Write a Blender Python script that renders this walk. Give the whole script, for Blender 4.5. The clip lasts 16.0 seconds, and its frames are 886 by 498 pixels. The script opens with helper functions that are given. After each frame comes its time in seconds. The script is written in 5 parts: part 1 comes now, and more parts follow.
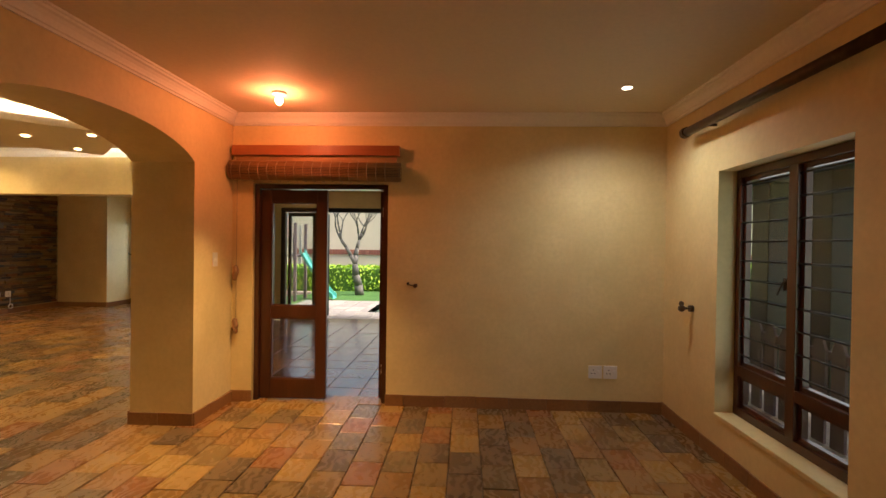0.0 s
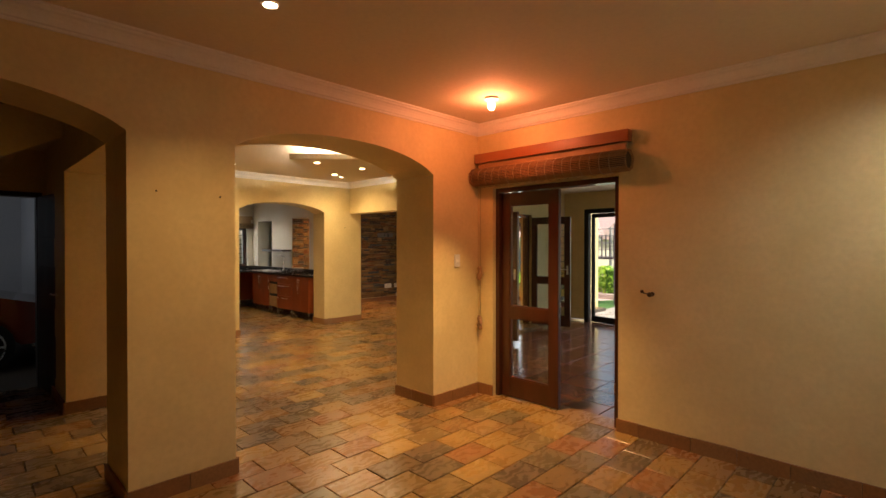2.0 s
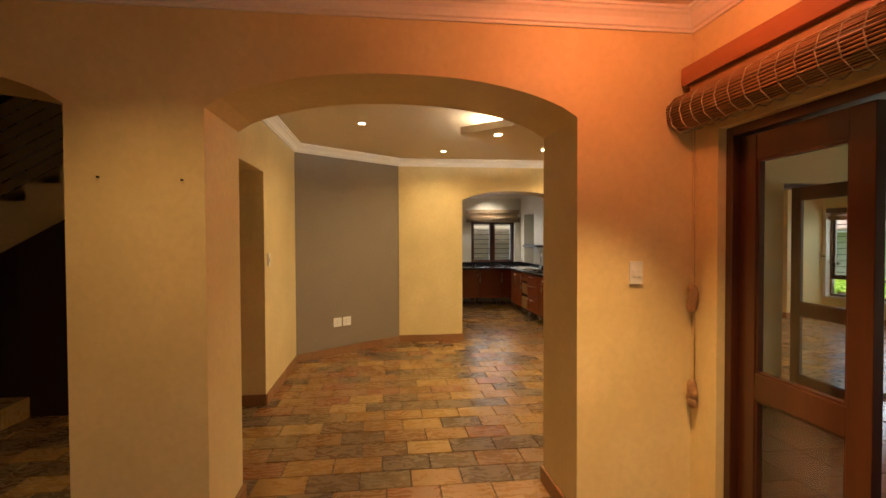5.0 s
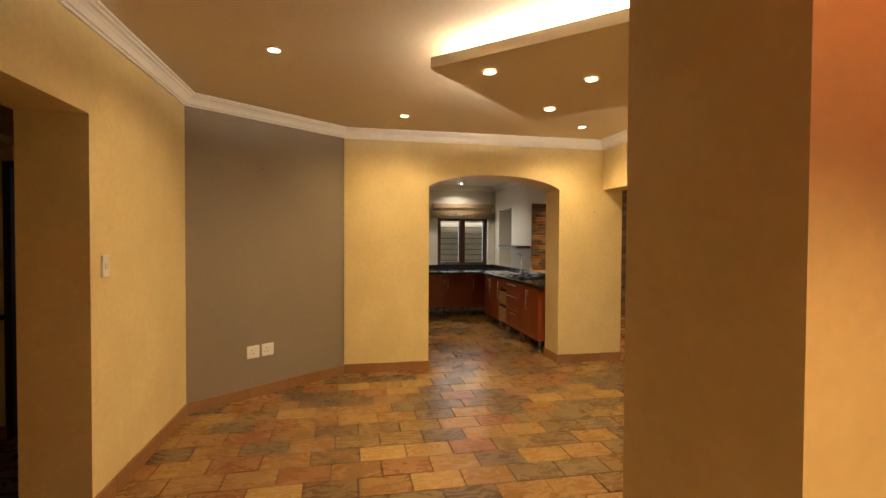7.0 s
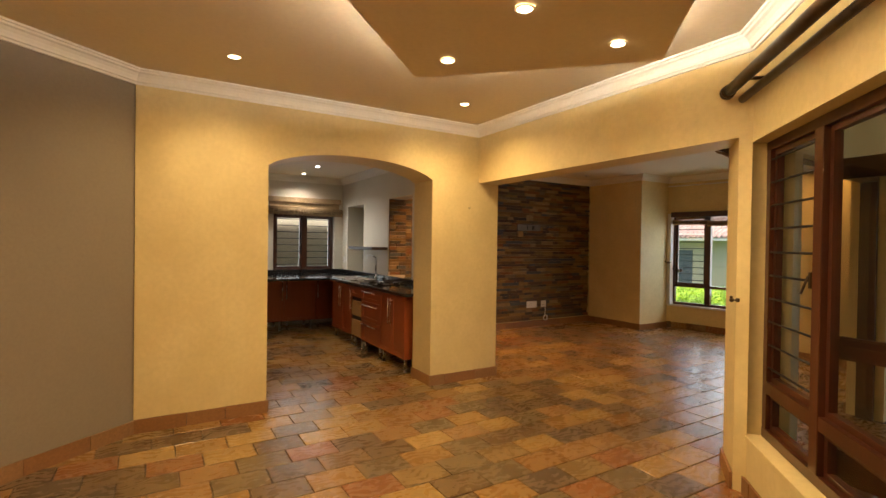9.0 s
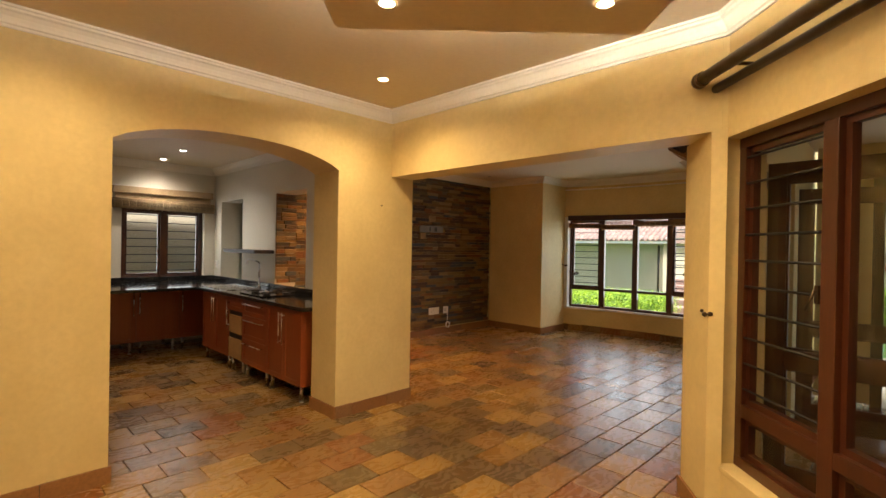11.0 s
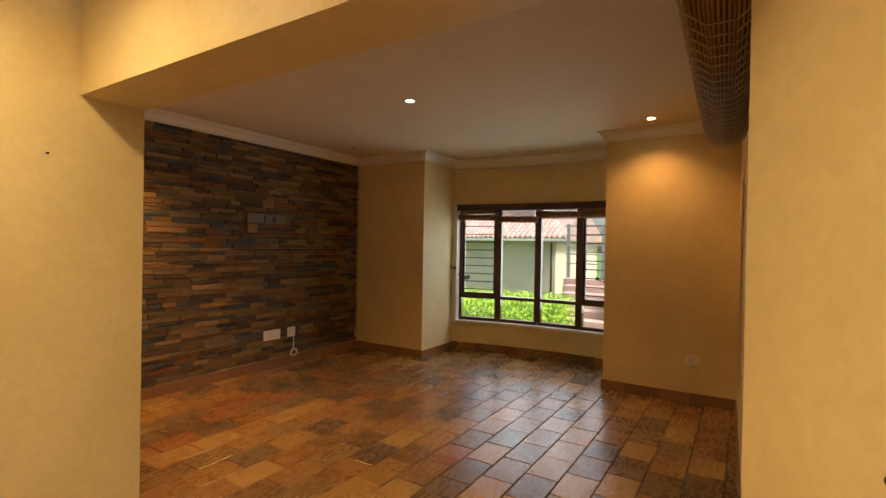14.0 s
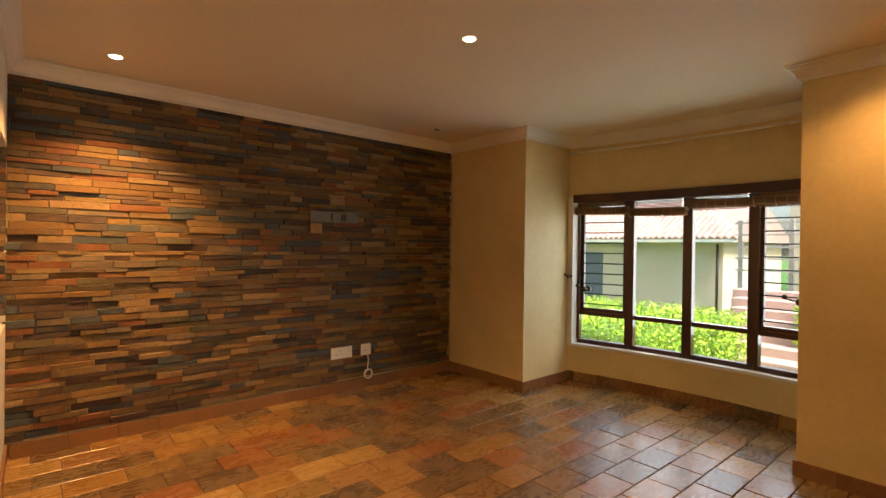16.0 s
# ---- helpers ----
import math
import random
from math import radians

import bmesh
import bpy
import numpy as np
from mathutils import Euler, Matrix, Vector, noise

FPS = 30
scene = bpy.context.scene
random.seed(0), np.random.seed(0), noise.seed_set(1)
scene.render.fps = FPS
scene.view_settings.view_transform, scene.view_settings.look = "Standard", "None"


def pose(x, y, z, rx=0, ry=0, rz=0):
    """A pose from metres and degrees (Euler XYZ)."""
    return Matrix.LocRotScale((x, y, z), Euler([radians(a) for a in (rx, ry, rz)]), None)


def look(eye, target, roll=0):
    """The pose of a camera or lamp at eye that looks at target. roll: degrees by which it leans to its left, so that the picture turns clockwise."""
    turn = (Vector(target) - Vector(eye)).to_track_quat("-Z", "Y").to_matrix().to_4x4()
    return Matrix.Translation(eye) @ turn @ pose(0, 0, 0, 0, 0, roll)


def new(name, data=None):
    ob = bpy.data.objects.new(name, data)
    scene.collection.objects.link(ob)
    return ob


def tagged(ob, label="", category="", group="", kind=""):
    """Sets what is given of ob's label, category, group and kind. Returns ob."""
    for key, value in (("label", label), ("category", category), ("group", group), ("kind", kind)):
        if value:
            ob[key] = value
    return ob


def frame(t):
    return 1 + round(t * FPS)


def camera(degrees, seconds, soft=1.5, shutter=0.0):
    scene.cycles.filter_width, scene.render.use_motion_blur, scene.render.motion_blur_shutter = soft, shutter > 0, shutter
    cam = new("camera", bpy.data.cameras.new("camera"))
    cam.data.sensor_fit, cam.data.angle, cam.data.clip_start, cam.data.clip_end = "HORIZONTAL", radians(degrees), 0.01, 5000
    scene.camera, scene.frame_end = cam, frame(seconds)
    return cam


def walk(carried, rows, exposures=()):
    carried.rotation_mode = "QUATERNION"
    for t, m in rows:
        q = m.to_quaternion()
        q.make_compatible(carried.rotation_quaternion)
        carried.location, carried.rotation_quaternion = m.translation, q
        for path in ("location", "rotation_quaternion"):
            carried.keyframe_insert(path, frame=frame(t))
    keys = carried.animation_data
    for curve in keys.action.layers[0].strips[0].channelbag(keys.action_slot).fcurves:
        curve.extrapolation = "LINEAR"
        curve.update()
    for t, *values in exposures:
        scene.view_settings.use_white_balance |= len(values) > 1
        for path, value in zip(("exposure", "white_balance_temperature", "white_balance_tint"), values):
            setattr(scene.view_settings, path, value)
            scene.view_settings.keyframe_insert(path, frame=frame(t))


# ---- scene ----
cam = camera(85.7, 16.0)
PATH = [
    (0, (0.096, 0.054, 1.541), (0.003, 2.051, 1.523), 0.8),
    (0.5, (0.451, 0.156, 1.539), (-0.011, 2.102, 1.522), 0.7),
    (1, (0.722, 0.27, 1.551), (-0.039, 2.119, 1.53), 0.6),
    (1.5, (0.963, 0.484, 1.562), (-0.133, 2.156, 1.537), 0.1),
    (2, (1.074, 0.757, 1.538), (-0.325, 2.186, 1.52), 0.0),
    (2.5, (1.2, 1.12, 1.538), (-0.472, 2.218, 1.521), -0.1),
    (3, (1.215, 1.569, 1.577), (-0.634, 2.331, 1.556), -0.3),
    (3.5, (1.131, 2.03, 1.568), (-0.799, 2.556, 1.544), -0.5),
    (3.8, (1.01, 2.205, 1.566), (-0.943, 2.634, 1.535), -0.5),
    (4, (0.930, 2.385, 1.567), (-1.046, 2.715, 1.539), -0.7),
    (6.5, (-1.102, 3.108, 1.553), (-3.089, 3.323, 1.506), -0.1),
    (7, (-1.485, 3.160, 1.535), (-3.447, 3.555, 1.493), 0.3),
    (7.5, (-1.869, 3.169, 1.518), (-3.769, 3.795, 1.48), 0.5),
    (8, (-2.192, 3.188, 1.513), (-4.016, 4.008, 1.48), 0.5),
    (8.5, (-2.451, 3.225, 1.487), (-4.22, 4.157, 1.457), 0.7),
    (9, (-2.671, 3.265, 1.484), (-4.384, 4.297, 1.463), 0.8),
    (11.5, (-3.665, 3.591, 1.51), (-4.99, 5.089, 1.501), 0.9),
    (12, (-3.889, 3.869, 1.502), (-5.136, 5.432, 1.494), 0.7),
    (12.5, (-4.076, 4.207, 1.5), (-5.236, 5.836, 1.491), 0.7),
    (13, (-4.204, 4.626, 1.501), (-5.308, 6.294, 1.492), 0.8),
    (13.5, (-4.341, 5.023, 1.51), (-5.412, 6.712, 1.497), 1.0),
    (14, (-4.476, 5.387, 1.515), (-5.546, 7.076, 1.502), 1.0),
    (14.5, (-4.574, 5.714, 1.501), (-5.773, 7.315, 1.491), 0.8),
    (15, (-4.728, 6.066, 1.517), (-6.004, 7.606, 1.504), 1.0),
    (15.5, (-4.835, 6.405, 1.518), (-6.21, 7.857, 1.507), 0.9),
    (16, (-4.854, 6.762, 1.516), (-6.381, 8.055, 1.506), 0.8),
]
walk(cam, [(t, look(eye, target, roll)) for t, eye, target, roll in PATH], [(0, 1.0), (11.5, 1.0), (12.5, 0.93), (13.5, 0.95), (14.5, 1.05), (15, 1.25), (16, 1.4)])

# ---- world and light ----
world = bpy.data.worlds.new("sky")
scene.world = world
world.use_nodes = True
wn = world.node_tree
sky = wn.nodes.new("ShaderNodeTexSky")
sky.sky_type = "NISHITA"
sky.sun_disc = False
sky.sun_elevation, sky.sun_rotation = radians(54), radians(104)
sky.air_density, sky.dust_density, sky.ozone_density = 1.0, 4.0, 1.0
wn.nodes["Background"].inputs["Strength"].default_value = 0.15
wn.links.new(sky.outputs["Color"], wn.nodes["Background"].inputs["Color"])
sun = new("sun", bpy.data.lights.new("sun", "SUN"))
sun.data.energy, sun.data.angle, sun.data.color = 3.5, radians(14), (1.0, 0.96, 0.9)
sun.matrix_world = look((20, -5, 28), (0, 0, 0))

WARM, AMBER, HALL, SOFT_WARM, COOL = (1.0, 0.60, 0.25), (1.0, 0.49, 0.165), (1.0, 0.69, 0.35), (1.0, 0.68, 0.36), (1.0, 0.88, 0.72)


def sky_lamp(eye, target, w, h, watts):
    """The sky's light through a window's opening."""
    a = new("sky_light", bpy.data.lights.new("sky_light", "AREA"))
    a.data.shape, a.data.size, a.data.size_y, a.data.energy, a.data.color = "RECTANGLE", w, h, watts, (0.96, 0.97, 1.0)
    a.matrix_world = look(eye, target)


sky_lamp((-6.9, 12.0, 1.35), (-6.9, 10.0, 1.0), 2.2, 1.5, 17)
sky_lamp((-1.0, 10.15, 1.2), (-1.0, 8.0, 0.9), 5.2, 2.2, 8)
sky_lamp((2.3, 3.04, 1.3), (0.0, 3.04, 1.0), 1.1, 1.6, 2.5)
sky_lamp((-11.75, 5.6, 1.5), (-9.0, 5.6, 1.2), 1.0, 1.0, 5)

# ---- materials ----
def nodes_of(name):
    m = bpy.data.materials.new(name)
    m.use_nodes = True
    t = m.node_tree
    return m, t, t.nodes["Principled BSDF"]


def ramp(t, fac, stops, constant=False):
    r = t.nodes.new("ShaderNodeValToRGB")
    r.color_ramp.interpolation = "CONSTANT" if constant else "LINEAR"
    while len(r.color_ramp.elements) < len(stops):
        r.color_ramp.elements.new(0.5)
    for e, (p, c) in zip(r.color_ramp.elements, stops):
        e.position, e.color = p, (*c, 1)
    t.links.new(fac, r.inputs["Fac"])
    return r.outputs["Color"]


def noise_of(t, scale, detail=4.0, stretch=(1, 1, 1), rough=0.55, seed=None):
    co = t.nodes.new("ShaderNodeTexCoord")
    mp = t.nodes.new("ShaderNodeMapping")
    mp.inputs["Scale"].default_value = stretch
    t.links.new(co.outputs["Object"], mp.inputs["Vector"])
    n = t.nodes.new("ShaderNodeTexNoise")
    n.inputs["Scale"].default_value, n.inputs["Detail"].default_value, n.inputs["Roughness"].default_value = scale, detail, rough
    if seed is not None:
        n.noise_dimensions = "4D"
        sc = t.nodes.new("ShaderNodeMath")
        sc.operation = "MULTIPLY"
        sc.inputs[1].default_value = 37.0
        t.links.new(seed, sc.inputs[0])
        t.links.new(sc.outputs[0], n.inputs["W"])
    t.links.new(mp.outputs["Vector"], n.inputs["Vector"])
    return n.outputs["Fac"]


def mixed(t, a, b, fac, mode="MIX"):
    m = t.nodes.new("ShaderNodeMix")
    m.data_type, m.blend_type = "RGBA", mode
    for sock, v in ((m.inputs[6], a), (m.inputs[7], b), (m.inputs[0], fac)):
        if hasattr(v, "is_linked"):
            t.links.new(v, sock)
        else:
            sock.default_value = (*v, 1) if isinstance(v, tuple) else v
    return m.outputs[2]


def bumped(t, p, height, strength, distance):
    b = t.nodes.new("ShaderNodeBump")
    b.inputs["Strength"].default_value, b.inputs["Distance"].default_value = strength, distance
    t.links.new(height, b.inputs["Height"])
    t.links.new(b.outputs["Normal"], p.inputs["Normal"])


def surface(name, c1, c2, scale=3.0, fine=60.0, rough=0.6, bump=0.2, metal=0.0, stretch=(1, 1, 1), coat=0.0, dist=0.004, spec=0.5):
    """Two-scale mottled surface."""
    m, t, p = nodes_of(name)
    big, small = noise_of(t, scale, 5, stretch), noise_of(t, fine, 3, stretch)
    base = ramp(t, big, [(0.3, c1), (0.7, c2)])
    dark = tuple(c * 0.86 for c in c1)
    g = ramp(t, small, [(0.35, (0, 0, 0)), (0.75, (0.35, 0.35, 0.35))])
    col = mixed(t, base, dark, g)
    t.links.new(col, p.inputs["Base Color"])
    rr = ramp(t, big, [(0.25, (rough * 0.82,) * 3), (0.75, (min(1, rough * 1.15),) * 3)])
    t.links.new(rr, p.inputs["Roughness"])
    p.inputs["Metallic"].default_value = metal
    p.inputs["Coat Weight"].default_value = coat
    p.inputs["Specular IOR Level"].default_value = spec
    if bump:
        bumped(t, p, small, bump, dist)
    return m


def pieces_material(name, palette, per_object, scale, rough, bump, vein=0.5, dist=0.006, spec=0.5, banded=False, low=0.55):
    """Stone pieces that differ from one another: by object, or by island in a joined mesh."""
    m, t, p = nodes_of(name)
    if per_object:
        rnd = t.nodes.new("ShaderNodeObjectInfo").outputs["Random"]
    else:
        rnd = t.nodes.new("ShaderNodeNewGeometry").outputs["Random Per Island"]
    n = len(palette)
    base = ramp(t, rnd, [(i / n, c) for i, c in enumerate(palette)], True)
    second = ramp(t, rnd, [(i / n, palette[(i * 3 + 2) % n]) for i in range(n)], True)
    cloud = noise_of(t, scale, 6, (1, 1, 1), 0.65, rnd)
    if banded:
        w = t.nodes.new("ShaderNodeTexWave")
        w.inputs["Scale"].default_value, w.inputs["Distortion"].default_value, w.inputs["Detail"].default_value, w.inputs["Detail Scale"].default_value = 5.0, 14.0, 3.0, 1.2
        off = t.nodes.new("ShaderNodeVectorMath")
        off.operation = "MULTIPLY_ADD"
        off.inputs[1].default_value, off.inputs[2].default_value = (1, 1, 1), (0, 0, 0)
        t.links.new(t.nodes.new("ShaderNodeTexCoord").outputs["Object"], off.inputs[0])
        sc = t.nodes.new("ShaderNodeMath")
        sc.operation = "MULTIPLY"
        sc.inputs[1].default_value = 60.0
        t.links.new(rnd, sc.inputs[0])
        t.links.new(sc.outputs[0], off.inputs[2])
        t.links.new(off.outputs[0], w.inputs["Vector"])
        cloud = mixed(t, cloud, w.outputs["Fac"], 0.12)
    grain = noise_of(t, scale * 9, 5, (1, 1, 1), 0.6, rnd)
    f = ramp(t, cloud, [(0.46, (0, 0, 0)), (0.74, (vein, vein, vein))])
    col = mixed(t, base, second, f)
    shade = ramp(t, grain, [(0.25, (low, low, low)), (0.7, (1.1, 1.1, 1.1))])
    col = mixed(t, col, shade, 1.0, "MULTIPLY")
    t.links.new(col, p.inputs["Base Color"])
    t.links.new(ramp(t, cloud, [(0.3, (rough * 0.75,) * 3), (0.7, (min(1, rough * 1.25),) * 3)]), p.inputs["Roughness"])
    p.inputs["Specular IOR Level"].default_value = spec
    bumped(t, p, mixed(t, cloud, grain, 0.45), bump, dist)
    return m


def glass_material(name, tint=(0.96, 0.98, 0.97), gloss=1.0):
    m = bpy.data.materials.new(name)
    m.use_nodes = True
    t = m.node_tree
    t.nodes.remove(t.nodes["Principled BSDF"])
    tr, gl, mx = (t.nodes.new("ShaderNode" + k) for k in ("BsdfTransparent", "BsdfGlossy", "MixShader"))
    tr.inputs["Color"].default_value = (*tint, 1)
    gl.inputs["Roughness"].default_value = 0.02
    mx.inputs[0].default_value = 0.045
    t.links.new(tr.outputs[0], mx.inputs[1])
    t.links.new(gl.outputs[0], mx.inputs[2])
    t.links.new(mx.outputs[0], t.nodes["Material Output"].inputs["Surface"])
    return m


def glow(name, color, strength):
    m, t, p = nodes_of(name)
    p.inputs["Emission Color"].default_value = (*color, 1)
    p.inputs["Emission Strength"].default_value = strength
    p.inputs["Base Color"].default_value = (0.8, 0.8, 0.8, 1)
    return m


PAINT = surface("cream_wall_paint", (0.67, 0.535, 0.26), (0.78, 0.64, 0.335), 2.4, 26, 0.55, 0.16, dist=0.004)
KITCHEN_PAINT = surface("pale_kitchen_paint", (0.68, 0.65, 0.56), (0.74, 0.71, 0.62), 1.6, 40, 0.6, 0.10, dist=0.003)
GREY_PAINT = surface("taupe_wall_paint", (0.235, 0.192, 0.138), (0.270, 0.222, 0.162), 1.2, 45, 0.6, 0.10, dist=0.003)
CEIL_PAINT = surface("ceiling_paint", (0.72, 0.63, 0.48), (0.77, 0.68, 0.53), 0.9, 30, 0.75, 0.05)
CORNICE_PAINT = surface("cornice_paint", (0.80, 0.77, 0.70), (0.84, 0.81, 0.75), 2, 40, 0.55, 0.04)
WHITE_PAINT = surface("white_sill_paint", (0.76, 0.74, 0.69), (0.82, 0.80, 0.76), 4, 60, 0.5, 0.05)
MAHOGANY = surface("mahogany_varnish", (0.038, 0.010, 0.0045), (0.084, 0.023, 0.009), 5, 70, 0.32, 0.10, stretch=(1, 1, 0.12), coat=0.3)
PELMET_WOOD = surface("pelmet_wood", (0.26, 0.075, 0.025), (0.38, 0.13, 0.045), 5, 60, 0.38, 0.08, stretch=(0.1, 1, 1), coat=0.2)
DARK_WOOD = surface("dark_stained_wood", (0.016, 0.010, 0.008), (0.030, 0.016, 0.011), 4, 50, 0.45, 0.12, stretch=(1, 1, 0.15))
CHERRY = surface("cherry_cabinet_veneer", (0.23, 0.050, 0.016), (0.31, 0.080, 0.026), 4, 60, 0.34, 0.05, stretch=(1, 1, 0.1), coat=0.2)
BLACK_STONE = surface("black_granite", (0.010, 0.010, 0.011), (0.026, 0.026, 0.028), 30, 240, 0.10, 0.01)
STEEL = surface("brushed_steel", (0.62, 0.61, 0.59), (0.70, 0.69, 0.67), 8, 150, 0.28, 0.03, metal=1.0)
IRON = surface("black_iron", (0.012, 0.012, 0.013), (0.028, 0.026, 0.025), 12, 120, 0.5, 0.1, metal=0.4)
BRONZE = surface("dark_bronze", (0.05, 0.032, 0.02), (0.10, 0.065, 0.035), 14, 100, 0.38, 0.1, metal=0.7)
PLASTIC = surface("white_plastic", (0.78, 0.77, 0.73), (0.82, 0.81, 0.78), 10, 100, 0.35, 0.0)
DARK_HOLE = surface("dark_slot", (0.02, 0.02, 0.02), (0.03, 0.03, 0.03), 10, 100, 0.6, 0.0)
GROUT = surface("dark_grout", (0.060, 0.045, 0.032), (0.105, 0.078, 0.055), 6, 90, 0.8, 0.3)
PALE_GROUT = surface("pale_grout", (0.30, 0.25, 0.21), (0.40, 0.34, 0.29), 6, 90, 0.8, 0.3)
BAMBOO = surface("bamboo", (0.24, 0.12, 0.05), (0.46, 0.27, 0.12), 9, 60, 0.5, 0.15, stretch=(0.15, 1, 1))
KITCHEN_BLIND = surface("tan_bamboo", (0.30, 0.21, 0.11), (0.42, 0.30, 0.17), 9, 60, 0.55, 0.15, stretch=(1, 0.15, 1))
CORD = surface("beige_cord", (0.42, 0.33, 0.20), (0.52, 0.42, 0.28), 30, 200, 0.8, 0.2)
GLASS = glass_material("window_glass")
SLATE_COLOURS = [(0.264, 0.143, 0.042), (0.176, 0.102, 0.039), (0.348, 0.209, 0.062), (0.116, 0.079, 0.046), (0.225, 0.114, 0.036), (0.299, 0.167, 0.047), (0.155, 0.106, 0.050), (0.243, 0.103, 0.036), (0.207, 0.130, 0.048), (0.376, 0.237, 0.079), (0.141, 0.086, 0.038), (0.278, 0.153, 0.055)]
SKIRT = pieces_material("slate_skirting_tile", [(0.270, 0.128, 0.048), (0.305, 0.150, 0.058), (0.230, 0.112, 0.046), (0.285, 0.150, 0.062)], True, 6, 0.42, 0.25, 0.6, low=0.75)
SLATE = pieces_material("slate_tile", SLATE_COLOURS, True, 4.5, 0.28, 0.35, 0.6, banded=True, low=0.76)
SLATE_JOINED = pieces_material("slate_tile_field", SLATE_COLOURS, False, 4.5, 0.28, 0.35, 0.6, banded=True, low=0.76)
CLAD_COLOURS = [(0.216, 0.125, 0.041), (0.081, 0.053, 0.041), (0.281, 0.172, 0.056), (0.184, 0.099, 0.033), (0.042, 0.042, 0.041), (0.238, 0.156, 0.060),
                (0.227, 0.089, 0.030), (0.141, 0.110, 0.052), (0.335, 0.229, 0.106), (0.097, 0.061, 0.043), (0.173, 0.135, 0.082), (0.080, 0.096, 0.100)]
CLAD = pieces_material("ledge_stone", CLAD_COLOURS, True, 9, 0.72, 0.8, 0.6, 0.012)
CLAD_JOINED = pieces_material("ledge_stone_field", CLAD_COLOURS, False, 9, 0.72, 0.8, 0.6, 0.012)
TERRA_COLOURS = [(0.20, 0.085, 0.048), (0.24, 0.105, 0.06), (0.17, 0.075, 0.045), (0.22, 0.10, 0.065)]
TERRA = pieces_material("terracotta_tile", TERRA_COLOURS, True, 4, 0.18, 0.10, 0.5)
BRICK = pieces_material("red_brick", [(0.30, 0.10, 0.06), (0.36, 0.14, 0.09), (0.26, 0.09, 0.06)], False, 8, 0.8, 0.4, 0.4)
ROOF_TILE = pieces_material("roof_tile", [(0.50, 0.32, 0.27), (0.56, 0.38, 0.33), (0.46, 0.30, 0.26)], False, 6, 0.75, 0.3, 0.4)
PAVING = pieces_material("paving_stone", [(0.42, 0.36, 0.30), (0.48, 0.41, 0.35), (0.38, 0.32, 0.28)], False, 4, 0.7, 0.3, 0.4)
GRASS = surface("lawn_grass", (0.05, 0.13, 0.02), (0.10, 0.22, 0.035), 2, 90, 0.9, 0.8, dist=0.03)
LEAF = pieces_material("hedge_leaf", [(0.36, 0.58, 0.03), (0.50, 0.72, 0.04), (0.60, 0.78, 0.06), (0.22, 0.42, 0.03)], False, 5, 0.5, 0.1, 0.3)
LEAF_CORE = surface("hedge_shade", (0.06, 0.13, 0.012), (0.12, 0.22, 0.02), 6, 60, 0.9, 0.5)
BARK = surface("grey_bark", (0.10, 0.085, 0.07), (0.18, 0.155, 0.13), 8, 60, 0.85, 0.5, stretch=(1, 1, 0.3))
RENDER_PLASTER = surface("garden_wall_plaster", (0.58, 0.48, 0.35), (0.66, 0.56, 0.42), 0.8, 30, 0.85, 0.2)
FENCE_WOOD = surface("weathered_fence_wood", (0.11, 0.075, 0.085), (0.18, 0.125, 0.135), 4, 50, 0.8, 0.3, stretch=(1, 1, 0.15))
GARAGE_PAINT = surface("garage_wall_paint", (0.52, 0.52, 0.54), (0.58, 0.58, 0.60), 1, 30, 0.8, 0.1)
CAR_RED = surface("dark_red_car_paint", (0.16, 0.012, 0.010), (0.19, 0.016, 0.013), 3, 80, 0.22, 0.0, coat=0.8)
RUBBER = surface("black_rubber", (0.012, 0.012, 0.012), (0.022, 0.022, 0.022), 10, 90, 0.8, 0.2)
TEAL = surface("teal_slide_plastic", (0.10, 0.42, 0.36), (0.14, 0.50, 0.43), 3, 50, 0.35, 0.02)
WATER = surface("pool_water", (0.05, 0.09, 0.10), (0.08, 0.13, 0.14), 2, 12, 0.06, 0.15)
WICKER = surface("wicker", (0.33, 0.19, 0.08), (0.46, 0.29, 0.13), 20, 110, 0.75, 0.6)
LENS_WARM = glow("lamp_lens_warm", (1.0, 0.78, 0.48), 14)
LENS_COOL = glow("lamp_lens_cool", (1.0, 0.95, 0.88), 14)
LENS_RED = glow("lamp_lens_amber", (1.0, 0.55, 0.30), 16)

# ---- building helpers ----
I4 = Matrix.Identity(4)


def box(bm, x0, x1, y0, y1, z0, z1, m=I4, bevel=0.0):
    vs = [bm.verts.new(m @ Vector(p)) for p in ((x0, y0, z0), (x1, y0, z0), (x1, y1, z0), (x0, y1, z0), (x0, y0, z1), (x1, y0, z1), (x1, y1, z1), (x0, y1, z1))]
    fs = [bm.faces.new([vs[i] for i in q]) for q in ((0, 3, 2, 1), (4, 5, 6, 7), (0, 1, 5, 4), (1, 2, 6, 5), (2, 3, 7, 6), (3, 0, 4, 7))]
    if bevel:
        es = list({e for f in fs for e in f.edges})
        bmesh.ops.bevel(bm, geom=es, offset=bevel, segments=2, affect="EDGES", profile=0.5)
    return bm


def boxes(*args, m=I4, bevel=0.0):
    bm = bmesh.new()
    for a in args:
        box(bm, *a, m=m, bevel=bevel)
    return bm


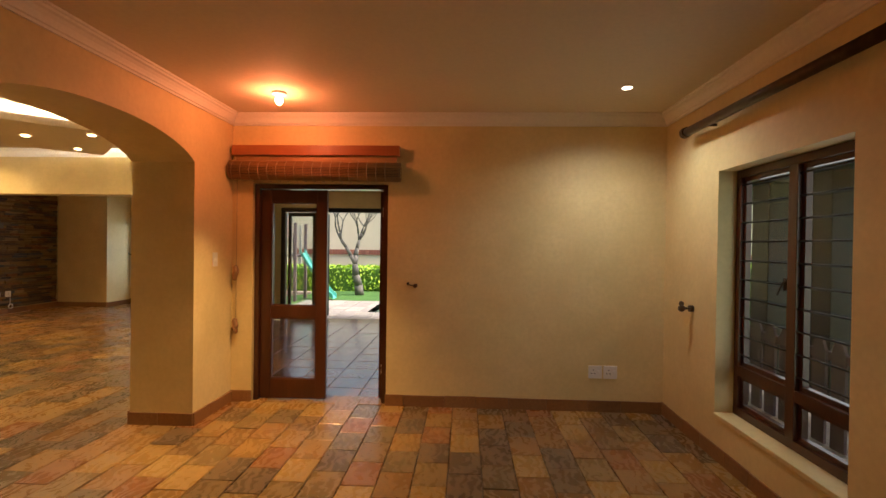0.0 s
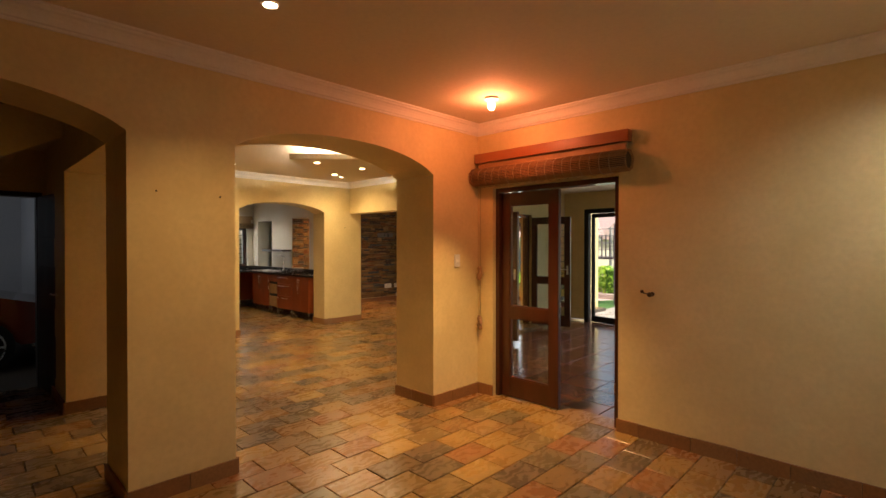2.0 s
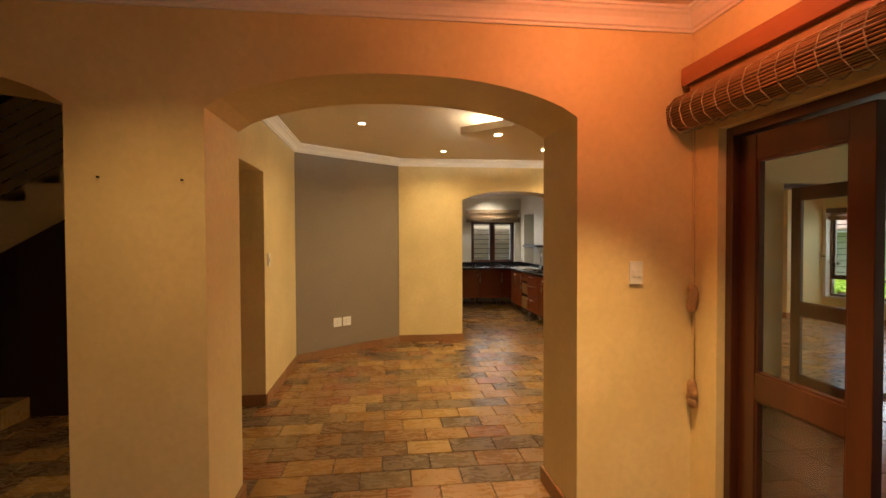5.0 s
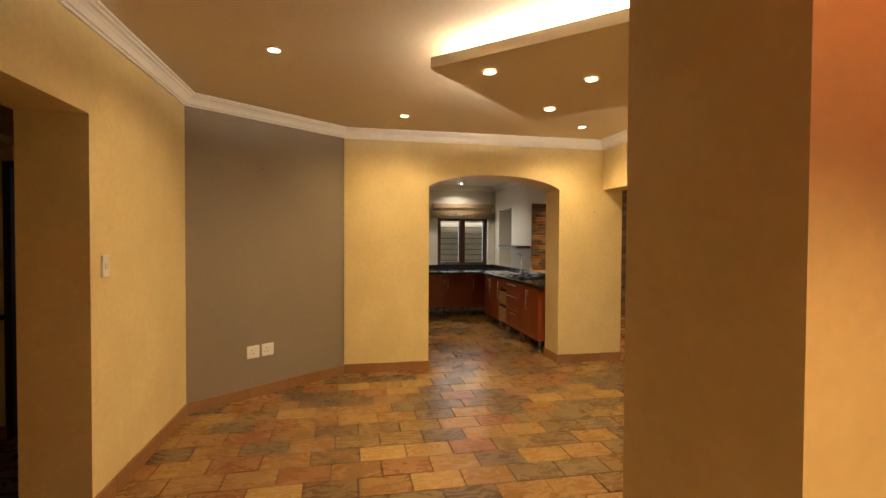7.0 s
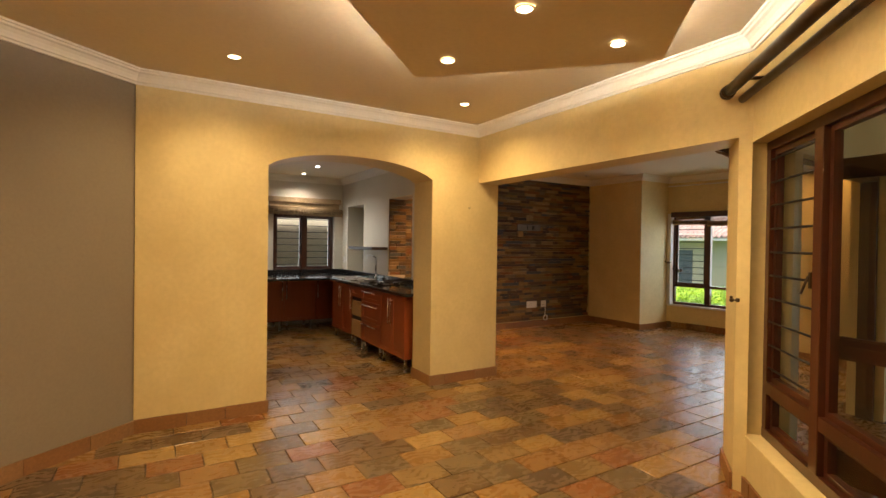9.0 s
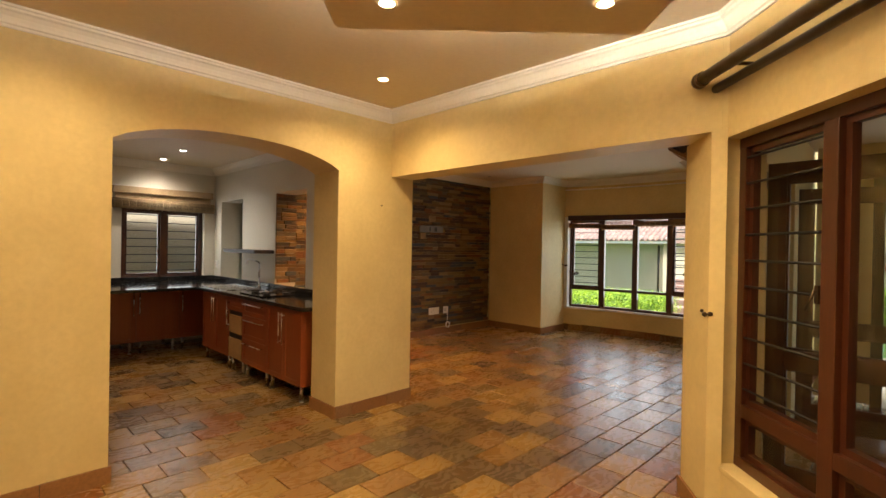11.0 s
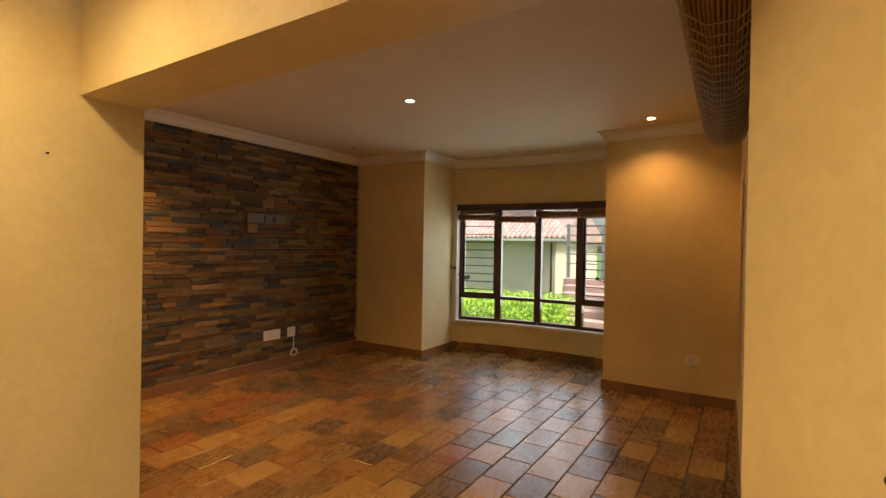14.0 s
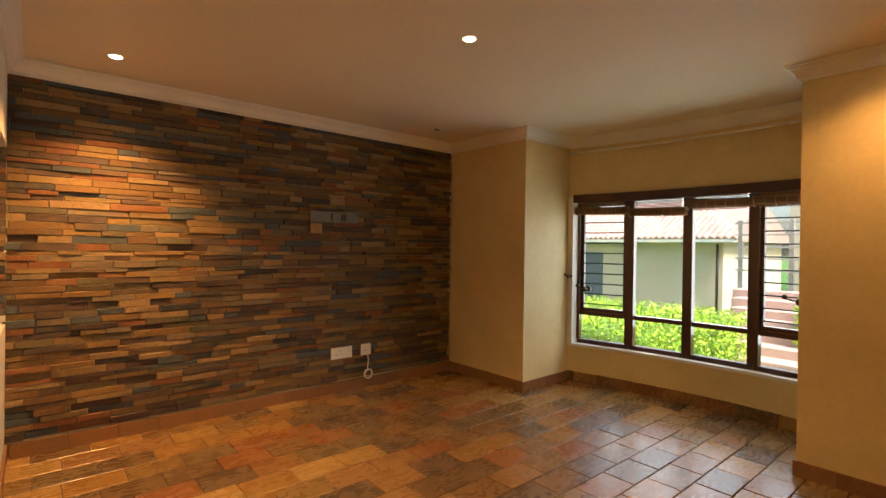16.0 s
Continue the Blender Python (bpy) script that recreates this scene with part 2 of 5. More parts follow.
def rod(bm, a, b, r, sides=10, r2=None):
    """A round bar from a to b."""
    a, b = Vector(a), Vector(b)
    q = (b - a).to_track_quat("Z", "Y").to_matrix()
    rings = []
    for p, rr in ((a, r), (b, r if r2 is None else r2)):
        rings.append([bm.verts.new(p + q @ Vector((rr * math.cos(2 * math.pi * i / sides), rr * math.sin(2 * math.pi * i / sides), 0))) for i in range(sides)])
    for i in range(sides):
        f = bm.faces.new((rings[0][i], rings[0][(i + 1) % sides], rings[1][(i + 1) % sides], rings[1][i]))
        f.smooth = True
    bm.faces.new(rings[0][::-1])
    bm.faces.new(rings[1])
    return bm


def ball(bm, c, r, squash=1.0):
    bmesh.ops.create_uvsphere(bm, u_segments=14, v_segments=8, radius=r, matrix=Matrix.Translation(c) @ Matrix.Diagonal((1, 1, squash, 1)))
    return bm


def prism(bm, pts, y0, y1, m=I4):
    """A polygon in x and z, pushed from y0 to y1."""
    a = [bm.verts.new(m @ Vector((x, y0, z))) for x, z in pts]
    b = [bm.verts.new(m @ Vector((x, y1, z))) for x, z in pts]
    f1, f2 = bm.faces.new(a), bm.faces.new(b[::-1])
    n = len(pts)
    for i in range(n):
        bm.faces.new((a[i], b[i], b[(i + 1) % n], a[(i + 1) % n]))
    bmesh.ops.triangulate(bm, faces=[f1, f2])
    return bm


def mesh_of(name, bm, material):
    bmesh.ops.recalc_face_normals(bm, faces=bm.faces)
    me = bpy.data.meshes.new(name)
    bm.to_mesh(me)
    bm.free()
    me.materials.append(material)
    return me


def part(name, bm, material, parent, label=""):
    ob = new(name, mesh_of(name, bm, material))
    ob.parent = parent
    return tagged(ob, label)


def thing(name, label, category, m=I4, group="", kind=""):
    ob = new(name)
    ob.matrix_world = m
    ob.empty_display_size = 0.1
    return tagged(ob, label, category, group, kind)


def structure(name, bm, material, label):
    ob = new(name, mesh_of(name, bm, material))
    return tagged(ob, label, name.split("_")[0], kind="structure")


def along(p0, p1, side=1):
    """A frame with x from p0 to p1 and y to the left of it (side 1)."""
    d = Vector((p1[0] - p0[0], p1[1] - p0[1], 0))
    return pose(p0[0], p0[1], 0, 0, 0, math.degrees(math.atan2(d.y, d.x))), d.length


H = 2.77


def wall(name, p0, p1, thick, openings=(), material=None, label="", height=H):
    """A wall whose face runs from p0 to p1, with its thickness to the left. Openings: start, end, bottom, top, rise of the arch."""
    m, length = along(p0, p1)
    bm = bmesh.new()
    s = 0.0
    for a, b, z0, z1, rise in sorted(openings):
        if a > s:
            box(bm, s, a, 0, thick, 0, height, m)
        if z0 > 0:
            box(bm, a, b, 0, thick, 0, z0, m)
        arc = []
        for i in range(25):
            u = -1 + 2 * i / 24
            arc.append((a + (b - a) * i / 24, z1 + rise * (1 - abs(u) ** 2.3) ** 0.8 if rise else z1))
        if not rise:
            arc = [(a, z1), (b, z1)]
        for (u, zu), (v, zv) in zip(arc, arc[1:]):
            prism(bm, [(u, zu), (v, zv), (v, height), (u, height)], 0, thick, m)
        s = b
    if s < length:
        box(bm, s, length, 0, thick, 0, height, m)
    return structure(name, bm, material or PAINT, label or "cream painted plaster wall")


def sweep(name, path, closed, profile, material, label, inside=1):
    """A moulding along a plan path; profile in metres off the wall and height."""
    n = len(path)
    pts = [Vector(p) for p in path]
    bm = bmesh.new()
    rings = []
    for i, p in enumerate(pts):
        before = pts[i - 1] if (closed or i) else None
        after = pts[(i + 1) % n] if (closed or i < n - 1) else None
        ns = []
        for u, v in ((before, p), (p, after)):
            if u is not None and v is not None:
                d = (v - u).normalized()
                ns.append(Vector((-d.y, d.x)) * inside)
        nn = sum(ns, Vector((0, 0)))
        nn = nn / nn.dot(ns[0])
        rings.append([bm.verts.new((p.x + nn.x * o, p.y + nn.y * o, z)) for o, z in profile])
    k = len(profile)
    for i in range(n if closed else n - 1):
        a, b = rings[i], rings[(i + 1) % n]
        for j in range(k - 1):
            bm.faces.new((a[j], b[j], b[j + 1], a[j + 1]))
    return structure(name, bm, material, label)


CORNICE = [(0.0, H - 0.108), (0.014, H - 0.108), (0.017, H - 0.094), (0.027, H - 0.089), (0.031, H - 0.075), (0.040, H - 0.055), (0.056, H - 0.036), (0.071, H - 0.028), (0.076, H - 0.017), (0.089, H - 0.013), (0.092, H - 0.001)]

# ---- floors and ceilings ----
bed = boxes((-12.0, -2.16, -3.6, 4.86, -0.16, -0.012), (-2.16, 2.2, -3.6, 4.68, -0.16, -0.012), (-12.0, -4.25, 6.9, 11.9, -0.16, -0.012))
prism(bed, [(-12.0, -4.86), (-12.0, -6.9), (-4.2, -6.9), (-4.1, -6.48), (-2.56, -4.94), (-2.56, -4.86)], -0.16, -0.012, pose(0, 0, 0, 90, 0, 0))
structure("floor_base", bed, GROUT, "dark grouted floor bed under slate tiles")
# plan of the patio's floor: the wedge beyond the angled window is kept free
structure("patio_floor_base", boxes((-4.25, 2.0, 6.9, 10.0, -0.17, -0.062), (-2.16, 2.0, 4.68, 6.9, -0.17, -0.062)), PALE_GROUT, "pale grouted patio floor bed")
structure("patio_floor_corner", prism(bmesh.new(), [(-2.161, -4.84), (-2.161, -6.899), (-4.05, -6.899), (-4.05, -6.66), (-2.3, -4.9)], -0.17, -0.062, pose(0, 0, 0, 90, 0, 0)), PALE_GROUT, "pale grouted patio floor bed in the angled corner")
structure("ceiling_dining", boxes((-2.2, 2.2, -3.6, 4.7, H, H + 0.15)), CEIL_PAINT, "cream painted dining room ceiling")
structure("ceiling_hall", boxes((-7.2, -2.2, 1.5, 6.5, H, H + 0.15)), CEIL_PAINT, "cream painted hall ceiling")
structure("ceiling_lounge", boxes((-9.6, -4.3, 6.5, 12.0, H, H + 0.15)), CEIL_PAINT, "cream painted lounge ceiling")
structure("ceiling_kitchen", boxes((-12.0, -7.2, 3.0, 6.5, H - 0.1, H + 0.15), (-12.0, -9.6, 6.5, 9.0, H - 0.1, H + 0.15)), CEIL_PAINT, "cream painted kitchen ceiling")
structure("ceiling_stair_hall", boxes((-7.2, -2.2, -3.6, 1.5, 4.4, 4.5)), CEIL_PAINT, "painted ceiling high over the stairs")
structure("ceiling_patio", prism(bmesh.new(), [(2.1, -4.82), (2.1, -10.05), (-4.3, -10.05), (-4.25, -6.64), (-4.0, -6.52), (-2.52, -5.05), (-2.52, -4.82)], 2.62, 2.80, pose(0, 0, 0, 90, 0, 0)), CEIL_PAINT, "painted patio ceiling")

# ---- walls ----
wall("wall_dining_north", (1.95, 4.58), (-2.16, 4.58), -0.25, [(2.595, 3.91, 0, 2.11, 0)], label="cream painted wall with the french door opening")
wall("wall_dining_east", (1.95, -3.4), (1.95, 4.83), -0.24, [(5.83, 7.06, 0.31, 2.11, 0)], label="cream painted wall with a deep low window opening")
wall("wall_arches", (-2.16, -3.4), (-2.16, 4.83), 0.54, [(2.97, 4.85, 0, 2.20, 0.19), (5.47, 7.33, 0, 2.20, 0.19)], label="thick cream plaster wall with two wide arches")
wall("wall_dining_south", (-7.0, -3.4), (2.19, -3.4), -0.2, label="plain cream painted wall", height=4.4)
wall("wall_hall_south", (-5.95, 1.80), (-2.70, 1.80), -0.35, [(1.56, 3.25, 0, 2.20, 0)], label="cream painted wall with a square opening")
wall("wall_hall_grey", (-7.02, 3.14), (-5.94, 1.80), -0.2, material=GREY_PAINT, label="taupe grey painted angled wall")
wall("wall_kitchen_arch", (-7.0, 3.13), (-7.0, 6.59), 0.40, [(0.97, 2.605, 0, 2.15, 0.15)], label="cream painted wall with the kitchen arch")
wall("wall_beam", (-7.0, 6.32), (-4.2, 6.32), 0.27, [(0, 2.8, 0, 2.16, 0)], label="cream painted beam over the lounge opening")
wall("wall_hall_angled", (-4.222, 6.372), (-2.702, 4.852), 0.24, [(0.03, 1.80, 0.33, 2.12, 0)], label="cream painted angled wall with a barred window opening")
wall("wall_hall_east", (-2.70, 4.83), (-2.70, 4.95), -0.24, label="short cream painted return wall")
EW0, EW1 = (-4.42, 6.63), (-4.53, 10.94)
wall("wall_lounge_east", EW0, EW1, -0.26, [(0.32, 2.00, 0, 2.12, 0), (2.72, 3.56, 0.31, 2.10, 0)], label="cream painted wall with a doorway and a low window")
structure("wall_pier", prism(bmesh.new(), [(-4.25, -6.322), (-4.475, -6.63), (-4.05, -6.63), (-4.05, -6.50), (-4.20, -6.35), (-4.172, -6.322)], 0, 2.16, pose(0, 0, 0, 90, 0, 0)), PAINT, "cream painted slanted pillar")
structure("wall_pier_top", prism(bmesh.new(), [(-4.2, -6.322), (-4.2, -6.63), (-4.05, -6.63), (-4.05, -6.45), (-4.155, -6.322)], 2.16, H, pose(0, 0, 0, 90, 0, 0)), PAINT, "cream painted wall above the pillar")
wall("wall_lounge_west", (-9.34, 6.56), (-9.34, 10.9), 0.3, label="plastered wall behind the stone cladding")
wall("wall_lounge_nib", (-9.3, 10.66), (-8.13, 10.66), 0.9, label="beige painted projecting wall")
wall("wall_lounge_north", (-5.76, 10.69), (-4.45, 10.69), 1.2, label="beige painted wall beside the bay")
wall("wall_kitchen_north", (-11.4, 6.30), (-7.40, 6.30), 0.29, [(0.27, 1.06, 0.94, 2.14, 0), (2.08, 2.86, 0.94, 2.16, 0)], material=KITCHEN_PAINT, label="pale painted kitchen wall with two tall hatches")
wall("wall_kitchen_west", (-11.4, 3.2), (-11.4, 9.0), 0.25, [(1.84, 2.94, 0.95, 2.0, 0), (4.2, 5.2, 0.95, 2.0, 0)], material=KITCHEN_PAINT, label="pale painted kitchen wall with barred windows")
wall("wall_kitchen_south", (-11.6, 3.4), (-7.3, 3.4), -0.2, material=KITCHEN_PAINT, label="plain painted kitchen wall")
wall("wall_scullery_north", (-11.6, 8.9), (-9.4, 8.9), 0.2, material=KITCHEN_PAINT, label="plain painted scullery wall")
wall("wall_garage_side", (-5.65, -3.4), (-5.65, 1.455), 0.2, [(4.04, 4.82, 0, 2.10, 0)], label="beige painted wall with the garage door opening", height=4.4)
wall("wall_stair_upper", (-5.65, 1.46), (-2.7, 1.46), 0.2, [(0, 2.95, 0, H, 0)], label="plain wall above the stair hall", height=4.4)
wall("wall_stair_east", (-2.5, -3.4), (-2.5, 1.6), 0.1, [(0, 5.0, 0, H, 0)], label="plain upper wall", height=4.4)
wall("wall_patio_east", (1.9, 4.83), (1.9, 10.0), -0.2, label="cream painted patio wall")
wall("wall_patio_lintel", (-4.2, 9.85), (1.9, 9.85), 0.2, [(0.45, 6.1, 0, 2.27, 0)], label="cream painted wall over the folding doors")

# bay: gently bowed wall under and over the window
BAY_C, BAY_R = Vector((-6.48, 5.46)), 6.2


def bay(x, off=0.0):
    d = x - BAY_C.x
    p = Vector((x, BAY_C.y + math.sqrt(BAY_R ** 2 - d * d)))
    return p + (p - BAY_C).normalized() * off


def bay_wall(name, z0, z1, x0, x1, off0, off1, material, label):
    bm = bmesh.new()
    n = 20
    rings = []
    for i in range(n + 1):
        x = x0 + (x1 - x0) * i / n
        a, b = bay(x, off0), bay(x, off1)
        rings.append([bm.verts.new(v) for v in ((a.x, a.y, z0), (b.x, b.y, z0), (b.x, b.y, z1), (a.x, a.y, z1))])
    for r, s in zip(rings, rings[1:]):
        for j in range(4):
            bm.faces.new((r[j], r[(j + 1) % 4], s[(j + 1) % 4], s[j]))
    bm.faces.new(rings[0])
    bm.faces.new(rings[-1][::-1])
    return structure(name, bm, material, label)


bay_wall("wall_bay_low", 0, 0.40, -8.2, -5.72, 0, 0.22, PAINT, "beige painted bowed wall under the bay window")
bay_wall("wall_bay_high", 2.10, H, -8.2, -5.72, 0, 0.22, PAINT, "beige painted bowed wall over the bay window")
bay_wall("window_sill_bay", 0.40, 0.43, -8.12, -5.74, -0.02, 0.16, WHITE_PAINT, "white painted bowed window sill")
structure("window_reveal_bay", boxes((-8.2, -8.06, 11.42, 11.62, 0.43, 2.10)), WHITE_PAINT, "white painted window reveal")

bay_wall("window_head_bay", 2.035, 2.125, -8.07, -5.762, -0.035, 0.065, MAHOGANY, "dark mahogany bowed head board of the bay window")

# ---- cornices ----
sweep("cornice_dining", [(-2.16, -3.4), (1.95, -3.4), (1.95, 4.58), (-2.16, 4.58)], True, CORNICE, CORNICE_PAINT, "moulded plaster cornice round the dining room")
sweep("cornice_hall", [(-7.0, 3.13), (-5.95, 1.80), (-2.70, 1.80), (-2.70, 4.87), (-4.17, 6.32), (-7.0, 6.32)], True, CORNICE, CORNICE_PAINT, "white moulded plaster cornice round the hall")
bayline = [tuple(bay(-8.13 + 2.37 * i / 10)) for i in range(11)][::-1]
sweep("cornice_lounge", [(-9.30, 6.59), (-4.42, 6.59), (-4.52, 10.69), (-5.76, 10.69)] + bayline + [(-8.13, 10.66), (-9.30, 10.66)], True, CORNICE, CORNICE_PAINT, "moulded plaster cornice round the lounge")
KC = [(o, z - 0.1) for o, z in CORNICE]
sweep("cornice_kitchen", [(-11.4, 3.4), (-7.4, 3.4), (-7.4, 6.3), (-11.4, 6.3)], True, KC, CORNICE_PAINT, "plaster cornice round the kitchen")

# ---- slate skirting ----
def skirting(p0, p1, seed, high=0.105, stone=SKIRT):
    m, length = along(p0, p1)
    rnd = random.Random(seed)
    ob = structure("baseboard", boxes((0, length, 0.001, 0.008, 0, high - 0.004), m=m), GROUT, "mortar bed of the slate skirting")
    s = -0.008
    while s < length:
        w = min(rnd.uniform(0.26, 0.42), length + 0.008 - s)
        if length + 0.008 - s - w < 0.08:
            w = length + 0.008 - s
        part("skirting_tile", boxes((s + 0.0015, s + w - 0.0015, 0.003, 0.016 + rnd.uniform(0, 0.004), -0.01, high + rnd.uniform(-0.004, 0.003)), m=m, bevel=0.0015), stone, ob)
        s += w


for i, (p, q) in enumerate([
        ((1.95, 4.58), (-0.645, 4.58)), ((-1.96, 4.58), (-2.16, 4.58)), ((-2.16, 4.58), (-2.16, 3.93)), ((-2.16, 3.93), (-2.70, 3.93)), ((-2.16, 2.07), (-2.16, 1.45)),
        ((-2.70, 2.07), (-2.16, 2.07)), ((1.95, -3.4), (1.95, 4.58)), ((-2.16, -0.43), (-2.16, -3.4)), ((-2.16, 1.45), (-2.70, 1.45)), ((-7.0, 3.13), (-5.95, 1.80)),
        ((-5.95, 1.80), (-4.39, 1.80)), ((-4.39, 1.80), (-4.39, 1.45)), ((-7.0, 4.10), (-7.0, 3.13)), ((-7.0, 6.59), (-7.0, 5.735)), ((-7.4, 4.1), (-7.0, 4.1)), ((-7.0, 5.735), (-7.4, 5.735)),
        ((-9.30, 6.59), (-7.0, 6.59)), ((-2.70, 3.93), (-2.70, 4.83)), ((-2.70, 4.85), (-4.222, 6.372)), ((-4.25, 6.322), (-4.475, 6.63)), ((-9.30, 10.66), (-9.30, 6.63)),
        ((-8.13, 10.66), (-9.30, 10.66)), ((-8.13, 11.45), (-8.13, 10.66)), ((-4.52, 10.69), (-5.76, 10.69)), ((-5.76, 10.69), (-5.76, 11.6)), ((-4.468, 8.63), (-4.52, 10.69)), ((-5.65, 0.64), (-5.65, -0.2)),
        ((-4.39, 1.45), (-5.65, 1.45))]):
    # the tiles stand on the room's side, to the left of the run
    skirting(p, q, i)
for i in range(7):
    a, b = bay(-5.76 - 2.37 * i / 7, -0.001), bay(-5.76 - 2.37 * (i + 1) / 7, -0.001)
    skirting(tuple(a), tuple(b), 60 + i, 0.11, SLATE)

# ---- windows and doors ----
def barred_window(name, label, m, width, z0, z1, lights, rail, bars, opener=(), depth=0.07, glass=GLASS):
    """A timber window in its own frame: x along it, y outwards. lights: edges of the lights; bars: which lights have bars, and how many."""
    w = thing(name, label, "window", m, kind="structure")
    fr = part("window_frame", boxes((0, width, 0, depth, z1 - 0.055, z1), (0, width, 0, depth, z0, z0 + 0.06), (0, 0.055, 0.002, depth, z0 + 0.06, z1 - 0.055), (width - 0.055, width, 0.002, depth, z0 + 0.06, z1 - 0.055), bevel=0.003), MAHOGANY, w)
    for x in lights[1:-1]:
        part("mullion", boxes((x - 0.04, x + 0.04, -0.006, depth, z0 + 0.06, z1 - 0.055), bevel=0.004), MAHOGANY, w)
    for i, (a, b) in enumerate(zip(lights, lights[1:])):
        a += 0.055 if i == 0 else 0.04
        b -= 0.055 if i == len(lights) - 2 else 0.04
        if rail:
            part("rail", boxes((a, b, -0.003, depth - 0.004, rail - 0.035, rail + 0.035), bevel=0.003), MAHOGANY, w)
            spans = ((z0 + 0.06, rail - 0.035), (rail + 0.035, z1 - 0.055))
        else:
            spans = ((z0 + 0.06, z1 - 0.055),)
        for u, v in spans:
            p = part("pane", boxes((a, b, 0.040, 0.045, u, v)), glass, w)
            p.visible_shadow = False
            part("sash", boxes((a, a + 0.03, 0.025, 0.062, u, v), (b - 0.03, b, 0.025, 0.062, u, v), (a + 0.03, b - 0.03, 0.025, 0.062, u, u + 0.03), (a + 0.03, b - 0.03, 0.025, 0.062, v - 0.03, v)), MAHOGANY, w)
        if i in bars:
            lo = spans[-1][0]
            n = bars[i]
            for k in range(n):
                z = lo + (z1 - 0.055 - lo) * (k + 0.6) / n
                part("burglar_bar", rod(bmesh.new(), (a - 0.02, 0.012, z), (b + 0.02, 0.012, z), 0.0065, 8), IRON, w)
        if i in opener:
            h = bmesh.new()
            zz = (spans[-1][0] + spans[-1][1]) / 2 - 0.05
            box(h, b - 0.03, b - 0.008, -0.008, 0.012, zz - 0.04, zz + 0.04, bevel=0.002)
            rod(h, (b - 0.02, -0.012, zz + 0.02), (b - 0.05, -0.03, zz - 0.07), 0.006, 8)
            part("window_handle", h, BRONZE, w, "dark bronze casement handle")
    return w


def sill(name, m, width, z, y0, y1, material=WHITE_PAINT, label="white painted window sill"):
    return structure(name, boxes((0, width, y0, y1, z - 0.03, z), m=m, bevel=0.004), material, label)


# dining room window, in its deep reveal
m, _ = along((1.95, 3.66), (1.95, 2.43))
barred_window("window_1", "dark mahogany two-light window with black burglar bars", m @ pose(0, 0.13, 0), 1.23, 0.33, 2.11, [0, 0.615, 1.23], 0.66, {0: 10, 1: 10}, (0,))
sill("window_sill_1", m, 1.23, 0.335, -0.01, 0.13, PAINT, "cream painted low window sill")
# angled hall window
m, _ = along((-4.222, 6.372), (-2.702, 4.852))
barred_window("window_2", "mahogany window with one barred light and wide panes", m @ pose(0.03, 0.09, 0), 1.77, 0.35, 2.12, [0, 0.615, 1.77], 0.66, {0: 10}, (0,))
sill("window_sill_2", m @ pose(0.03, 0, 0), 1.77, 0.355, -0.008, 0.09, PAINT, "cream painted low window sill")
# lounge side window
ewm, _ = along(EW0, EW1)
m = ewm @ pose(3.56, 0, 0, 0, 0, 180)
barred_window("window_3", "dark timber two-light window with burglar bars", m @ pose(0, 0.14, 0), 0.84, 0.33, 2.10, [0, 0.42, 0.84], 0.64, {0: 10, 1: 10})
sill("window_sill_3", m, 0.84, 0.335, -0.01, 0.14, PAINT, "cream painted low window sill")
bs = thing("brick_sill", "red brick sill under the outer side of a window", "sill", m @ pose(0, 0.26, 0), kind="structure")
for i in range(11):
    part("brick", boxes((0.08 * i - 0.02, 0.08 * i + 0.05, 0.0, 0.09, 0.22, 0.31), bevel=0.004), BRICK, bs)
# kitchen windows
for i, y in enumerate((5.04, 7.4)):
    m, _ = along((-11.4, y), (-11.4, y + 1.10 - 0.1 * i))
    barred_window("window_%d" % (4 + i), "dark timber kitchen window with burglar bars", m @ pose(0, 0.08, 0), 1.10 - 0.1 * i, 0.95, 2.0, [0, 0.55 - 0.05 * i, 1.10 - 0.1 * i], 0, {0: 8, 1: 8}, (0,))
# bowed bay window
bw = thing("window_6", "dark mahogany bowed bay window of four lights", "window", kind="structure")
edges = [bay(-8.05 + 0.57 * i, 0.07) for i in range(5)]
for i, (a, b) in enumerate(zip(edges, edges[1:])):
    m, L = along(a, b)
    fr = part("window_frame", boxes((0.002, L - 0.002, 0, 0.07, 2.03, 2.10), (0.002, L - 0.002, 0, 0.07, 0.43, 0.475), (0.03, L - 0.03, 0.004, 0.06, 0.755, 0.80), m=m), MAHOGANY, bw)
    for lo, hi in ((0.475, 0.755), (0.80, 2.03)):
        p = part("pane", boxes((0.03, L - 0.03, 0.035, 0.04, lo, hi), m=m), GLASS, bw)
        p.visible_shadow = False
    if i in (0, 3):
        part("sash", boxes((0.035, 0.075, 0.02, 0.06, 0.80, 2.03), (L - 0.075, L - 0.035, 0.02, 0.06, 0.80, 2.03), (0.075, L - 0.075, 0.02, 0.06, 0.80, 0.84), (0.075, L - 0.075, 0.02, 0.06, 1.99, 2.03), m=m), MAHOGANY, bw)
        for k in range(10):
            z = 0.89 + 0.115 * k
            part("burglar_bar", rod(bmesh.new(), m @ Vector((0.02, 0.005, z)), m @ Vector((L - 0.02, 0.005, z)), 0.0065, 8), IRON, bw)
for i, e in enumerate(edges):
    n = (e - BAY_C).normalized()
    m = pose(e.x, e.y, 0, 0, 0, math.degrees(math.atan2(n.y, n.x)) - 90)
    w = 0.045 if i in (1, 2, 3) else 0.035
    part("mullion", boxes((-w, w, -0.014, 0.072, 0.476, 2.03), m=m, bevel=0.003), MAHOGANY, bw)


